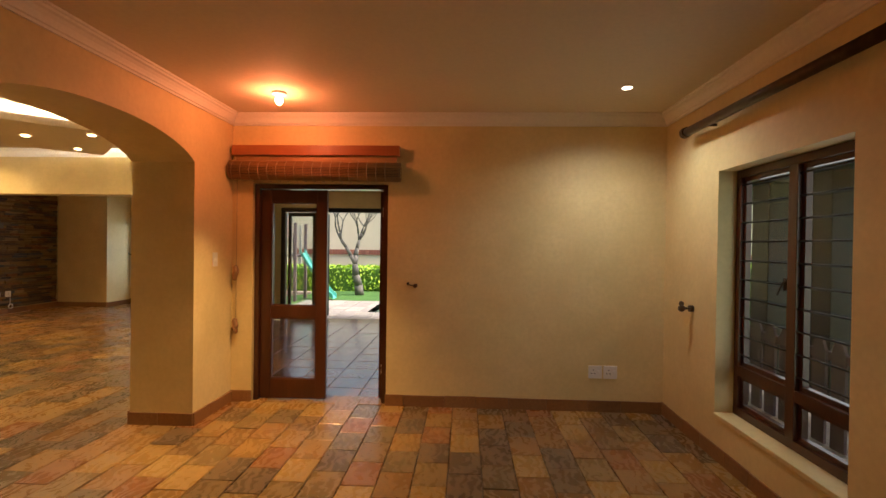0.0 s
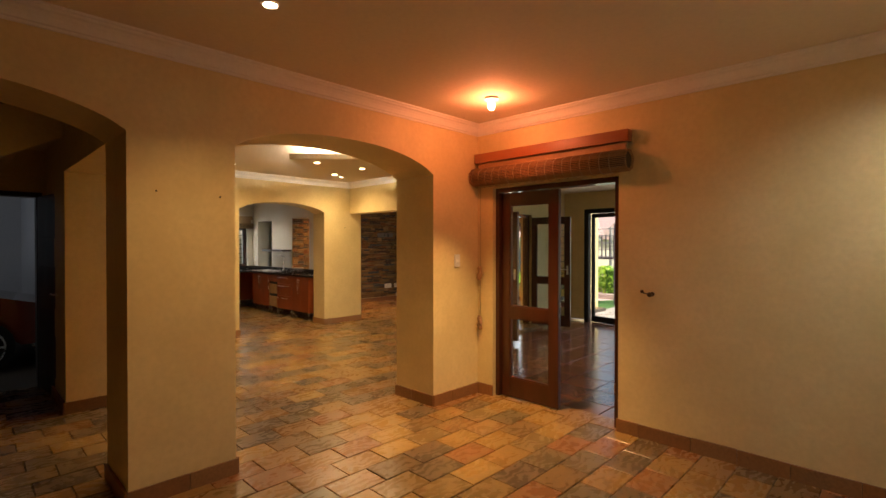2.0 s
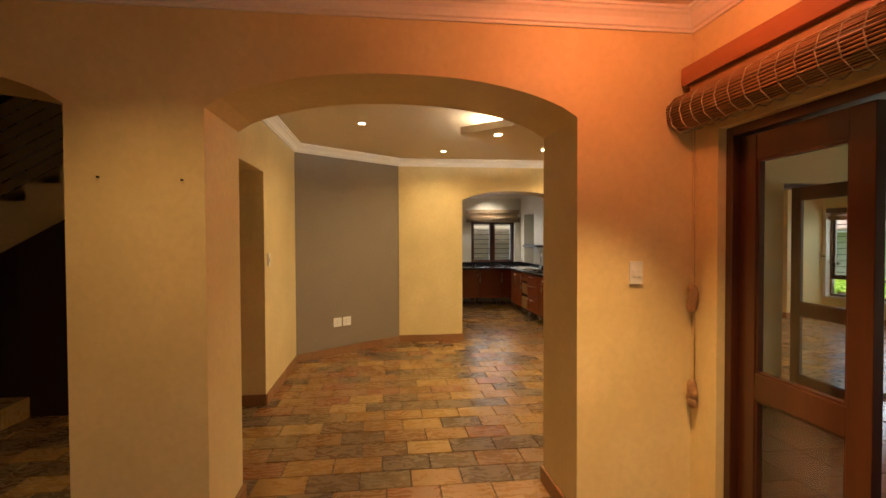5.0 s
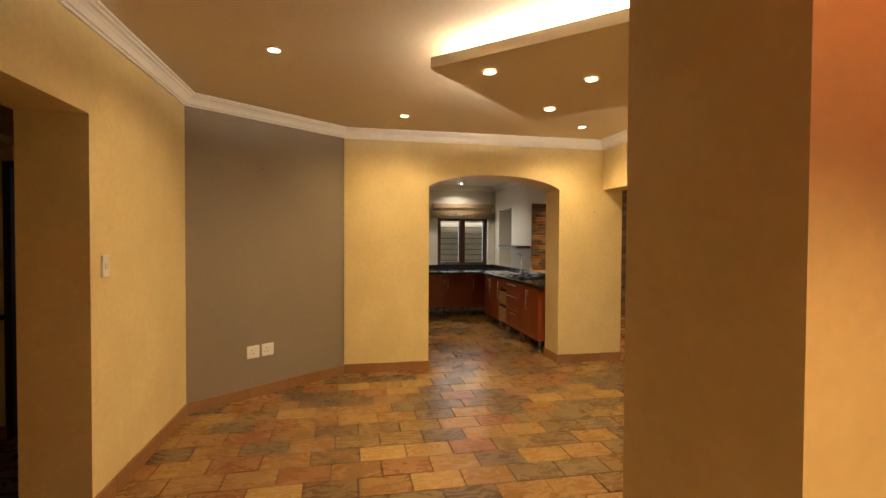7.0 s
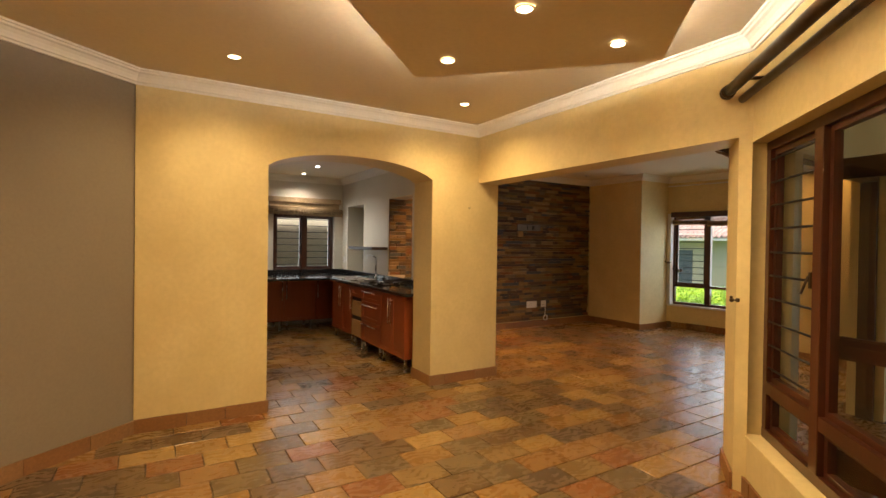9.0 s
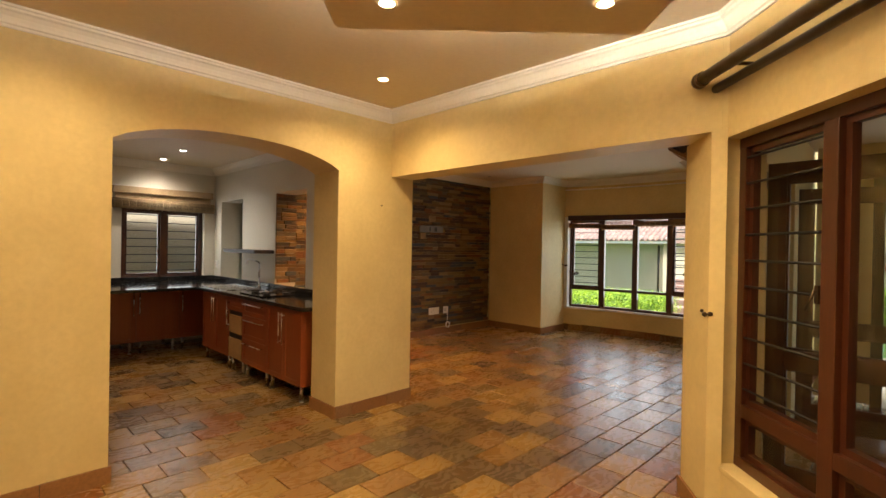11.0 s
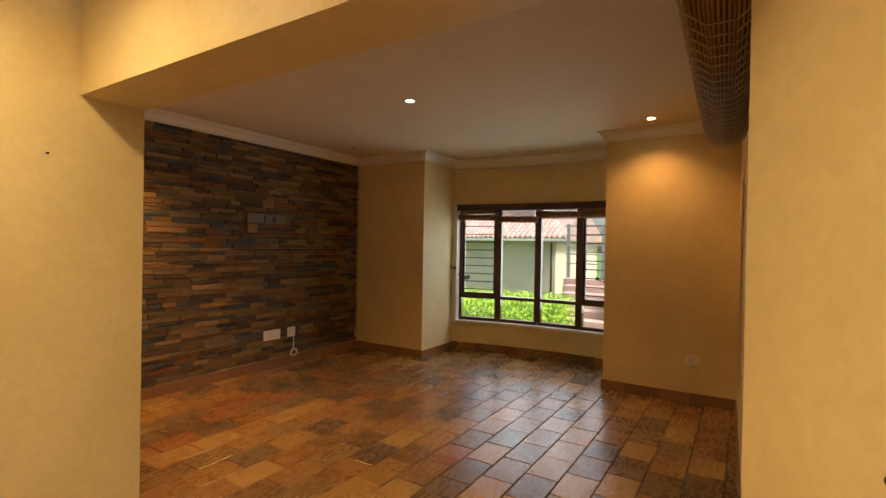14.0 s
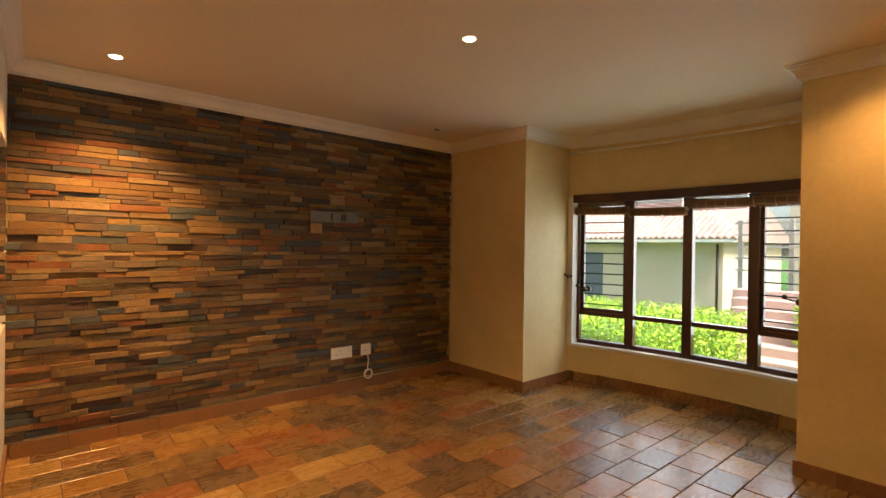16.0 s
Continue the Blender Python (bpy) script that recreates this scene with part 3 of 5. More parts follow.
def roll_blind(name, label, m, width, r, z, board=True, hang=0.0, wood=PELMET_WOOD, cane=BAMBOO, board_label="reddish varnished wooden pelmet board"):
    """A bamboo blind, rolled up under its board; x along the wall, y off the wall."""
    b = thing(name, label, "blind", m)
    if board:
        part("pelmet", boxes((0, width, 0.002, 0.09, z + 0.155, z + 0.25), bevel=0.004), wood, b, board_label)
        part("backing", boxes((0.03, width - 0.03, 0.03, 0.06, z + 0.05, z + 0.157)), cane, b)
    n = max(16, int(2 * math.pi * r / 0.0125))
    bm = bmesh.new()
    for k in range(n):
        a = 2 * math.pi * k / n
        rr = r * (1 + 0.05 * math.sin(7 * a))
        rod(bm, (-0.015, r + 0.015 + rr * math.cos(a), z + rr * math.sin(a) * 1.1), (width + 0.01, r + 0.015 + rr * math.cos(a + 0.1), z + rr * math.sin(a + 0.1) * 1.1 + 0.012), 0.0048, 5)
    part("rolled_slats", bm, cane, b)
    part("roll_core", rod(bmesh.new(), (0, r + 0.015, z), (width, r + 0.015, z + 0.01), r * 0.9, 14), DARK_WOOD, b)
    k = 0.12
    while k < width:
        bm = bmesh.new()
        for j in range(10):
            a0, a1 = 2 * math.pi * j / 10, 2 * math.pi * (j + 1) / 10
            rod(bm, (k, r + 0.015 + r * 1.17 * math.cos(a0), z + r * 1.28 * math.sin(a0)), (k, r + 0.015 + r * 1.17 * math.cos(a1), z + r * 1.28 * math.sin(a1)), 0.003, 4)
        part("weave_cord", bm, CORD, b)
        k += 0.085
    if hang:
        c = bmesh.new()
        rod(c, (width - 0.03, 0.03, z), (width - 0.02, 0.015, z - hang), 0.003, 6)
        part("pull_cord", c, CORD, b)
        for q in (0.62, 0.95):
            kn = bmesh.new()
            for i in range(5):
                ball(kn, (width - 0.02 + random.uniform(-0.016, 0.016), 0.028, z - hang * q + 0.022 * i - 0.05), 0.025, 1.3)
            part("cord_knot", kn, BAMBOO, b, "knotted bundle of cord")
    return b


roll_blind("bamboo_blind", "rolled-up bamboo blind under a reddish wooden pelmet", along((-0.53, 4.58), (-2.13, 4.58))[0], 1.60, 0.075, 2.21, True, 1.55)
roll_blind("bamboo_blind", "rolled-up woven bamboo blind above the lounge doorway", ewm @ pose(0.12, 0, 0), 1.95, 0.10, 2.25, False, 0.0)
roll_blind("bamboo_blind", "rolled-up bamboo blind above the kitchen window", along((-11.4, 6.24), (-11.4, 4.92))[0], 1.32, 0.06, 2.03, True, 0.0, KITCHEN_BLIND, KITCHEN_BLIND, "tan bamboo pelmet strip")
for i, (a, b) in enumerate(zip(edges, edges[1:])):
    m, L = along(b, a)
    ob = roll_blind("bamboo_blind", "small rolled bamboo blind in the bay window", m @ pose(0.01, 0.01, 0), L - 0.02, 0.035, 1.93 + (0.0, -0.03, 0.03, 0.03)[i], False)
    part("hanging_slats", boxes(*[(0.04, L - 0.06, 0.03, 0.036, 1.905 + 0.0135 * k, 1.914 + 0.0135 * k) for k in range(10)]), BAMBOO, ob)


def glazed_leaf(parent_label, m, w, h, group, knob=True, mid=0.86):
    d = thing("french_door", parent_label, "door", m, group)
    t = 0.045
    part("stile", boxes((0, 0.10, 0, t, 0.01, h), bevel=0.003), MAHOGANY, d)
    part("stile", boxes((w - 0.10, w, 0, t, 0.01, h), bevel=0.003), MAHOGANY, d)
    part("top_rail", boxes((0.10, w - 0.10, 0.002, t - 0.002, h - 0.12, h), bevel=0.003), MAHOGANY, d)
    part("mid_rail", boxes((0.10, w - 0.10, 0.002, t - 0.002, mid - 0.06, mid + 0.06), bevel=0.003), MAHOGANY, d)
    part("bottom_rail", boxes((0.10, w - 0.10, 0.002, t - 0.002, 0.01, 0.20), bevel=0.003), MAHOGANY, d)
    for lo, hi in ((0.20, mid - 0.06), (mid + 0.06, h - 0.12)):
        p = part("pane", boxes((0.10, w - 0.10, 0.020, 0.025, lo, hi)), GLASS, d)
        p.visible_shadow = False
        part("glazing_bead", boxes((0.10, 0.112, 0.008, 0.037, lo, hi), (w - 0.112, w - 0.10, 0.008, 0.037, lo, hi), (0.112, w - 0.112, 0.008, 0.037, lo, lo + 0.012), (0.112, w - 0.112, 0.008, 0.037, hi - 0.012, hi)), MAHOGANY, d)
    if knob:
        b = bmesh.new()
        for y, s in ((-0.004, -1), (t + 0.004, 1)):
            box(b, w - 0.07, w - 0.035, min(y, y - 0.006 * s), max(y, y - 0.006 * s), 0.98, 1.16)
            rod(b, (w - 0.052, y, 1.08), (w - 0.052, y + 0.05 * s, 1.08), 0.009, 8)
            rod(b, (w - 0.052, y + 0.05 * s, 1.08), (w - 0.17, y + 0.045 * s, 1.075), 0.008, 8)
        part("handle", b, STEEL, d, "chrome lever handle")
    return d


def door_lining(name, m, w, h, depth):
    d = thing(name, "dark mahogany door frame", "door frame", m, kind="structure")
    part("jamb", boxes((0, 0.045, 0, depth, 0, h), bevel=0.003), MAHOGANY, d)
    part("jamb", boxes((w - 0.045, w, 0, depth, 0, h), bevel=0.003), MAHOGANY, d)
    part("head", boxes((0.045, w - 0.045, 0, depth, h - 0.045, h), bevel=0.003), MAHOGANY, d)


# french doors of the dining room: one leaf shut, one folded back outside
door_lining("door_1", pose(-1.955, 4.62, 0), 1.305, 2.108, 0.12)
glazed_leaf("shut glazed mahogany french door leaf", pose(-1.908, 4.66, 0.0), 0.655, 2.055, "dining french doors", False)
glazed_leaf("glazed mahogany french door leaf standing open", pose(-0.700, 4.74, 0.0, 0, 0, 91), 0.60, 2.055, "dining french doors", False)
door1 = bpy.data.objects["door_1"]
part("hinge", boxes((1.252, 1.258, 0.01, 0.05, 0.28, 0.37)), STEEL, door1)
part("hinge", boxes((1.252, 1.258, 0.01, 0.05, 1.80, 1.89)), STEEL, door1)
# lounge doors, both leaves folded outwards
door_lining("door_2", ewm @ pose(1.995, -0.08, -0.002, 0, 0, 180), 1.67, 2.118, 0.12)
glazed_leaf("glazed mahogany lounge door leaf standing open", pose(-4.17, 8.56, 0.0, 0, 0, 12), 0.76, 2.06, "lounge french doors")
glazed_leaf("glazed mahogany lounge door leaf standing open", pose(-4.11, 6.99, 0.0, 0, 0, -3), 0.76, 2.06, "lounge french doors")
structure("threshold_lounge", boxes((-4.36, -3.95, 6.96, 8.62, -0.16, -0.004), bevel=0.004), SLATE, "slate threshold step of the lounge doorway")
structure("threshold_dining", boxes((-1.96, -0.645, 4.60, 4.84, -0.16, -0.006), bevel=0.004), SLATE, "slate threshold of the dining doorway")

# ---- curtain rods ----
def curtain_rod(label, a, b, r, mount, off, second=0.0):
    c = thing("curtain_rod", label, "curtain rod")
    a, b = Vector(a), Vector(b)
    part("pole", rod(bmesh.new(), a, b, r, 16), BRONZE, c)
    d = (b - a).normalized()
    for e, s in ((a, -1), (b, 1)):
        f = bmesh.new()
        ball(f, e + d * s * r * 0.6, r * 1.35)
        rod(f, e - d * s * 0.02, e + d * s * 0.01, r * 1.25, 14)
        part("finial", f, BRONZE, c, "rounded dark bronze finial")
    if second:
        o = Vector(off) * second + Vector((0, 0, -0.05))
        part("second_pole", rod(bmesh.new(), a + o, b + o, r * 0.72, 14), BRONZE, c)
    for u in (0.12, 0.88):
        p = a + (b - a) * u
        part("bracket", rod(bmesh.new(), p, p + Vector(off), 0.010, 8), BRONZE, c)
    return c


curtain_rod("thick dark bronze curtain pole on the dining wall", (1.84, 3.95, 2.46), (1.84, 1.9, 2.46), 0.033, 0, (0.11, 0, 0))
dn = Vector((0.7071, 0.7071, 0))
curtain_rod("double dark bronze curtain pole over the angled window", Vector((-4.29, 6.265, 2.44)), Vector((-2.90, 4.875, 2.44)), 0.032, 0, dn * 0.125, 0.62)
tr = thing("curtain_track", "thin white curtain track round the bay", "curtain rail")
t_pts = [bay(-8.12 + 2.3 * i / 10, -0.06) for i in range(11)]
bm = bmesh.new()
for a, b in zip(t_pts, t_pts[1:]):
    rod(bm, (a.x, a.y, 2.60), (b.x, b.y, 2.60), 0.011, 8)
part("rail", bm, WHITE_PAINT, tr)
for p in (t_pts[1], t_pts[5], t_pts[9]):
    q = p + (p - BAY_C).normalized() * 0.06
    part("bracket", rod(bmesh.new(), (p.x, p.y, 2.60), (q.x, q.y, 2.60), 0.006, 6), WHITE_PAINT, tr)


def tieback(label, p, n, size=1.0):
    """A bronze hook for a curtain's tie."""
    h = thing("tieback_hook", label, "hook", Matrix.Translation(p) @ Matrix.Scale(size, 4))
    n = Vector(n)
    s = n.cross(Vector((0, 0, 1)))
    part("rosette", rod(bmesh.new(), (0, 0, 0), n * 0.02, 0.018, 12), BRONZE, h)
    part("knob", ball(bmesh.new(), n * 0.06, 0.019), BRONZE, h)
    a = bmesh.new()
    rod(a, (0, 0, 0), n * 0.06, 0.006, 8)
    pts = [n * 0.03 + s * 0.07 * math.sin(t) + Vector((0, 0, 0.018 - 0.018 * math.cos(t))) for t in (0, 0.5, 1.0, 1.57)]
    for u, v in zip(pts, pts[1:]):
        rod(a, u, v, 0.005, 6)
    part("arm", a, BRONZE, h)
    part("ball", ball(bmesh.new(), pts[-1], 0.014), BRONZE, h)


tieback("dark bronze tieback hook on the east wall", (1.95, 4.02, 1.05), (-1, 0, 0), 1.5)
tieback("dark bronze tieback hook beside the french door", (-0.37, 4.58, 1.15), (0, -1, 0))
tieback("dark bronze tieback hook on the pillar", (-4.235, 6.326, 1.165), (-0.6, -0.8, 0), 0.7)
tieback("dark bronze tieback hook by the bay", (-8.06, 11.40, 1.20), (0, -1, 0))

tieback("black tieback knob at the bay window", (-7.93, 11.56, 1.06), (0, -1, 0), 1.7)
tieback("black tieback knob at the bay window", (-5.95, 11.64, 1.10), (0, -1, 0), 1.7)


def nail(p, n):
    k = thing("wall_nail", "small dark iron nail in the wall plaster", "nail", Matrix.Translation(p))
    part("shank", rod(bmesh.new(), -Vector(n) * 0.01, Vector(n) * 0.012, 0.004, 8), IRON, k)
    part("head", rod(bmesh.new(), Vector(n) * 0.012, Vector(n) * 0.015, 0.0055, 10), IRON, k)


nail((-2.16, 1.60, 1.86), (1, 0, 0))
nail((-2.16, 1.97, 1.85), (1, 0, 0))
nail((-7.0, 6.20, 1.88), (1, 0, 0))
nail((-6.39, 2.35, 2.2), (0.78, 0.62, 0))

# ---- switches and sockets ----
def plate(name, label, m, w, h, kind):
    """A wall plate; x along the wall, y off it, centred."""
    s = thing(name, label, "switch" if name == "light_switch" else "socket", m)
    part("plate", boxes((-w / 2, w / 2, 0, 0.012, -h / 2, h / 2), bevel=0.003), PLASTIC, s)
    if kind == "switch":
        for k in (-0.012, 0.012):
            part("rocker", boxes((k - 0.008, k + 0.008, 0.012, 0.019, -0.02, 0.016), bevel=0.002), PLASTIC, s)
    else:
        part("rocker", boxes((-w * 0.32, -w * 0.32 + 0.02, 0.012, 0.018, -0.012, 0.016), bevel=0.002), PLASTIC, s)
        for i, (u, v) in enumerate(((0.08, 0.02), (-0.02, -0.012), (0.22, -0.012))):
            part("pin_hole", rod(bmesh.new(), (w * u + 0.005, 0.0115, v), (w * u + 0.005, 0.0125, v), 0.0055, 8), DARK_HOLE, s)
    return s


def facing(x, y, z, nx, ny):
    """x along the wall, y off the wall along the normal."""
    return Matrix.Translation((x, y, z)) @ pose(0, 0, 0, 0, 0, math.degrees(math.atan2(ny, nx)) - 90)


plate("light_switch", "white plastic light switch by the french door", facing(-2.16, 4.255, 1.38, 1, 0), 0.075, 0.125, "switch")
plate("light_switch", "white plastic light switch in the hall", facing(-4.54, 1.80, 1.37, 0, 1), 0.075, 0.125, "switch")
for x in (1.325, 1.465):
    plate("wall_socket", "white double plug socket above the skirting", facing(x, 4.58, 0.37, 0, -1), 0.125, 0.12, "socket")
gm, _ = along((-7.0, 3.13), (-5.95, 1.80))
for s in (0.94, 1.09):
    plate("wall_socket", "white plug socket on the taupe wall", gm @ pose(s, 0.0, 0.44), 0.125, 0.12, "socket")
for y, w in ((9.17, 0.24), (9.46, 0.12)):
    plate("wall_socket", "white plug socket on the stone cladding", facing(-9.31, y, 0.40, 1, 0), w, 0.12, "socket")
plate("wall_socket", "white plug socket beside the bay", facing(-4.90, 10.69, 0.43, 0, -1), 0.12, 0.10, "socket")
plate("wall_socket", "white plug socket in the kitchen", facing(-11.27, 6.30, 1.17, 0, -1), 0.09, 0.12, "socket")
cable = thing("cable", "coiled white cable hanging from the socket", "cable", Matrix.Translation((-9.30, 9.46, 0.40)))
bm = bmesh.new()
pts = [(0.03, 0.0, -0.02), (0.035, 0.01, -0.12), (0.035, 0.0, -0.2)] + [(0.035 + 0.002 * k, 0.05 * math.sin(k * 0.7), -0.25 + 0.05 * math.cos(k * 0.7)) for k in range(20)]
for a, b in zip(pts, pts[1:]):
    rod(bm, a, b, 0.006, 6)
part("flex", bm, PLASTIC, cable)
tv = thing("tv_bracket", "flat grey steel television bracket on the stone wall", "bracket", Matrix.Translation((-9.30, 9.07, 1.80)))
bm = boxes((0, 0.012, -0.27, 0.27, -0.055, 0.055), bevel=0.003)
part("plate", bm, surface("dull_zinc", (0.18, 0.17, 0.15), (0.25, 0.23, 0.2), 8, 90, 0.55, 0.1, metal=0.5), tv)
for k in (-0.05, 0.07, 0.1):
    part("slot", boxes((0.012, 0.014, k, k + 0.022, -0.035, 0.035)), DARK_HOLE, tv)
part("junction_box", boxes((0, 0.03, -0.27, -0.15, -0.17, -0.07), bevel=0.004), WICKER, tv, "tan junction box")


# ---- lamps ----
def downlight(label, x, y, z, lens, color, watts, cone=110, r=0.034):
    d = thing("downlight", label, "lamp", Matrix.Translation((x, y, z)), "ceiling downlights")
    ring = bmesh.new()
    n = 20
    for k in range(n):
        a, b = 2 * math.pi * k / n, 2 * math.pi * (k + 1) / n
        q = []
        for rr, zz in ((r, -0.001), (r * 1.12, -0.006), (r * 1.38, -0.001)):
            q.append([ring.verts.new((rr * math.cos(t), rr * math.sin(t), zz)) for t in (a, b)])
        for u, v in zip(q, q[1:]):
            ring.faces.new((u[0], u[1], v[1], v[0]))
    part("trim_ring", ring, CORNICE_PAINT, d)
    part("lens", rod(bmesh.new(), (0, 0, 0.0), (0, 0, -0.004), r, 20), lens, d, "glowing lamp lens")
    if watts:
        lamp = new("downlight_lamp", bpy.data.lights.new("downlight_lamp", "SPOT"))
        lamp.data.energy, lamp.data.color, lamp.data.spot_size, lamp.data.spot_blend, lamp.data.shadow_soft_size = watts, color, radians(cone), 1.0, 0.035
        lamp.parent = d
        lamp.location = (0, 0, -0.03)


PZ = 2.60
for x, y, z, lens, c, w, cone in (
        (1.323, 3.80, H, LENS_COOL, (1.0, 0.95, 0.88), 27, 150), (-1.28, 1.895, H, LENS_WARM, WARM, 34, 124), (1.31, 1.0, H, LENS_WARM, WARM, 6, 140),
        (-4.805, 2.69, H, LENS_COOL, SOFT_WARM, 26, 155), (-6.293, 3.727, H, LENS_WARM, HALL, 33, 158), (-6.342, 5.686, H, LENS_WARM, HALL, 42, 158),
        (-8.76, 7.15, H, LENS_WARM, AMBER, 135, 112), (-6.96, 8.73, H, LENS_WARM, AMBER, 48, 116), (-5.26, 10.30, H, LENS_WARM, AMBER, 22, 130),
        (-4.43, 4.05, PZ, LENS_WARM, HALL, 24, 170), (-4.42, 4.75, PZ, LENS_WARM, HALL, 24, 170), (-5.16, 4.78, PZ, LENS_WARM, HALL, 24, 170), (-4.445, 5.44, PZ, LENS_WARM, HALL, 24, 170), (-3.70, 4.73, PZ, LENS_WARM, HALL, 32, 170),
        (-11.0, 5.45, H - 0.1, LENS_COOL, COOL, 26, 140), (-10.09, 5.43, H - 0.1, LENS_COOL, COOL, 26, 140), (-9.0, 4.4, H - 0.1, LENS_WARM, WARM, 18, 140)):
    downlight("small round recessed ceiling downlight, lit", x, y, z, lens, c, w, cone)
downlight("small round recessed ceiling downlight, unlit", -8.81, 10.0, H, DARK_HOLE, WARM, 0)

# amber ceiling lamp over the french door
al = thing("ceiling_lamp", "small amber glowing ceiling lamp", "lamp", Matrix.Translation((-1.445, 3.91, H)))
part("base", rod(bmesh.new(), (0, 0, 0), (0, 0, -0.018), 0.06, 20), CORNICE_PAINT, al)
part("bulb", ball(rod(bmesh.new(), (0, 0, -0.018), (0, 0, -0.04), 0.018, 12), (0, 0, -0.065), 0.032, 1.2), LENS_RED, al, "glowing amber bulb")
lamp = new("amber_lamp", bpy.data.lights.new("amber_lamp", "POINT"))
lamp.data.energy, lamp.data.color, lamp.data.shadow_soft_size = 10, (1.0, 0.24, 0.085), 0.03
lamp.parent, lamp.location = al, (0, 0, -0.12)
lamp = new("amber_down_lamp", bpy.data.lights.new("amber_down_lamp", "SPOT"))
lamp.data.energy, lamp.data.color, lamp.data.spot_size, lamp.data.spot_blend, lamp.data.shadow_soft_size = 170, (1.0, 0.60, 0.24), radians(75), 1.0, 0.03
lamp.parent, lamp.location = al, (0, 0, -0.12)

# dropped diamond panel with hidden strip light above
dp = thing("ceiling_panel", "dropped diamond ceiling panel with downlights and a hidden glow", "ceiling panel", pose(-4.465, 4.77, PZ, 0, 0, 45))
part("panel", boxes((-0.775, 0.775, -0.775, 0.775, 0.004, 0.075), bevel=0.004), CEIL_PAINT, dp)
part("hanger", boxes((-0.35, 0.35, -0.35, 0.35, 0.075, H - PZ)), CEIL_PAINT, dp)
for i in range(4):
    a = pose(0, 0, 0, 0, 0, 90 * i)
    part("strip_light", boxes((-0.5, 0.5, 0.42, 0.45, 0.076, 0.10), m=a), LENS_COOL, dp, "hidden glowing strip lamp")
    strip = new("cove_lamp", bpy.data.lights.new("cove_lamp", "AREA"))
    strip.data.shape, strip.data.size, strip.data.size_y, strip.data.energy, strip.data.color = "RECTANGLE", 1.2, 0.08, 12.5, (1.0, 0.88, 0.70)
    strip.parent = dp
    strip.matrix_local = a @ look((0, 0.50, 0.085), (0, 0.80, 0.30))

# stair hall lamp
downlight("small recessed lamp under the stairs, lit", -5.33, 0.57, 2.12, LENS_WARM, WARM, 14, 150, 0.03)
# patio lamp
downlight("small round patio ceiling downlight, lit", -1.75, 8.6, 2.62, LENS_WARM, WARM, 10, 120)

# ---- kitchen ----
def bar_handle(bm, a, b, out):
    a, b, out = Vector(a), Vector(b), Vector(out)
    rod(bm, a + out, b + out, 0.006, 8)
    d = (b - a).normalized() * 0.025
    rod(bm, a + d, a + d + out, 0.005, 6)
    rod(bm, b - d, b - d + out, 0.005, 6)
    return bm


def cabinet(label, m, w, fronts, depth=0.57, low=0.16, top=0.88):
    """A base unit on steel legs: x along it, its front at y 0, its depth to +y. fronts: x0, x1, z0, z1, kind."""
    c = thing("base_cabinet", label, "cabinet", m, "kitchen base cabinets")
    part("body", boxes((0.001, w - 0.001, 0.02, depth, low, top)), CHERRY, c)
    for x0, x1, z0, z1, k in fronts:
        if k == "basket":
            part("niche", boxes((x0 + 0.01, x1 - 0.01, 0.016, 0.02, z0, z1)), DARK_HOLE, c)
            b = bmesh.new()
            box(b, x0 + 0.02, x1 - 0.02, 0.0, 0.016, z0 + 0.01, z1 - 0.05, bevel=0.004)
            part("wicker_basket", b, WICKER, c, "woven wicker basket")
            continue
        f = bmesh.new()
        box(f, x0 + 0.002, x1 - 0.002, 0.006, 0.02, z0 + 0.002, z1 - 0.002)
        for a in ((x0 + 0.002, x0 + 0.06, z0 + 0.002, z1 - 0.002), (x1 - 0.06, x1 - 0.002, z0 + 0.002, z1 - 0.002)):
            box(f, a[0], a[1], 0.0, 0.006, a[2], a[3])
        for a in ((z0 + 0.002, z0 + 0.05), (z1 - 0.05, z1 - 0.002)):
            box(f, x0 + 0.06, x1 - 0.06, 0.0, 0.006, a[0], a[1])
        d = part("drawer_front" if k == "drawer" else "door", f, CHERRY, c)
        h = bmesh.new()
        if k == "drawer":
            bar_handle(h, (x0 + 0.06, 0, z1 - 0.05), (x1 - 0.06, 0, z1 - 0.05), (0, -0.03, 0))
        else:
            xx = x1 - 0.035 if k == "doorR" else x0 + 0.035
            bar_handle(h, (xx, 0, z1 - 0.36), (xx, 0, z1 - 0.05), (0, -0.03, 0))
        part("handle", h, STEEL, d, "brushed steel bar handle")
    for x in (0.06, w - 0.06):
        for y in (0.05, depth - 0.06):
            part("leg", rod(rod(bmesh.new(), (x, y, 0.012), (x, y, low), 0.018, 12), (x, y, 0), (x, y, 0.012), 0.024, 12), STEEL, c)
    return c


# long run below the hatches, front towards the south
y0 = 5.69
cabinet("cherry base cabinet with two doors", pose(-8.24, y0, 0), 0.72, [(0, 0.36, 0.16, 0.88, "doorR"), (0.36, 0.72, 0.16, 0.88, "doorL")])
cabinet("cherry base cabinet with four drawers", pose(-8.84, y0, 0), 0.60, [(0, 0.60, 0.70, 0.88, "drawer"), (0, 0.60, 0.44, 0.70, "drawer"), (0, 0.60, 0.16, 0.44, "drawer")])
cabinet("cherry base cabinet with wicker baskets", pose(-9.24, y0, 0), 0.40, [(0, 0.40, 0.72, 0.88, "plain"), (0, 0.40, 0.45, 0.72, "basket"), (0, 0.40, 0.16, 0.45, "basket")])
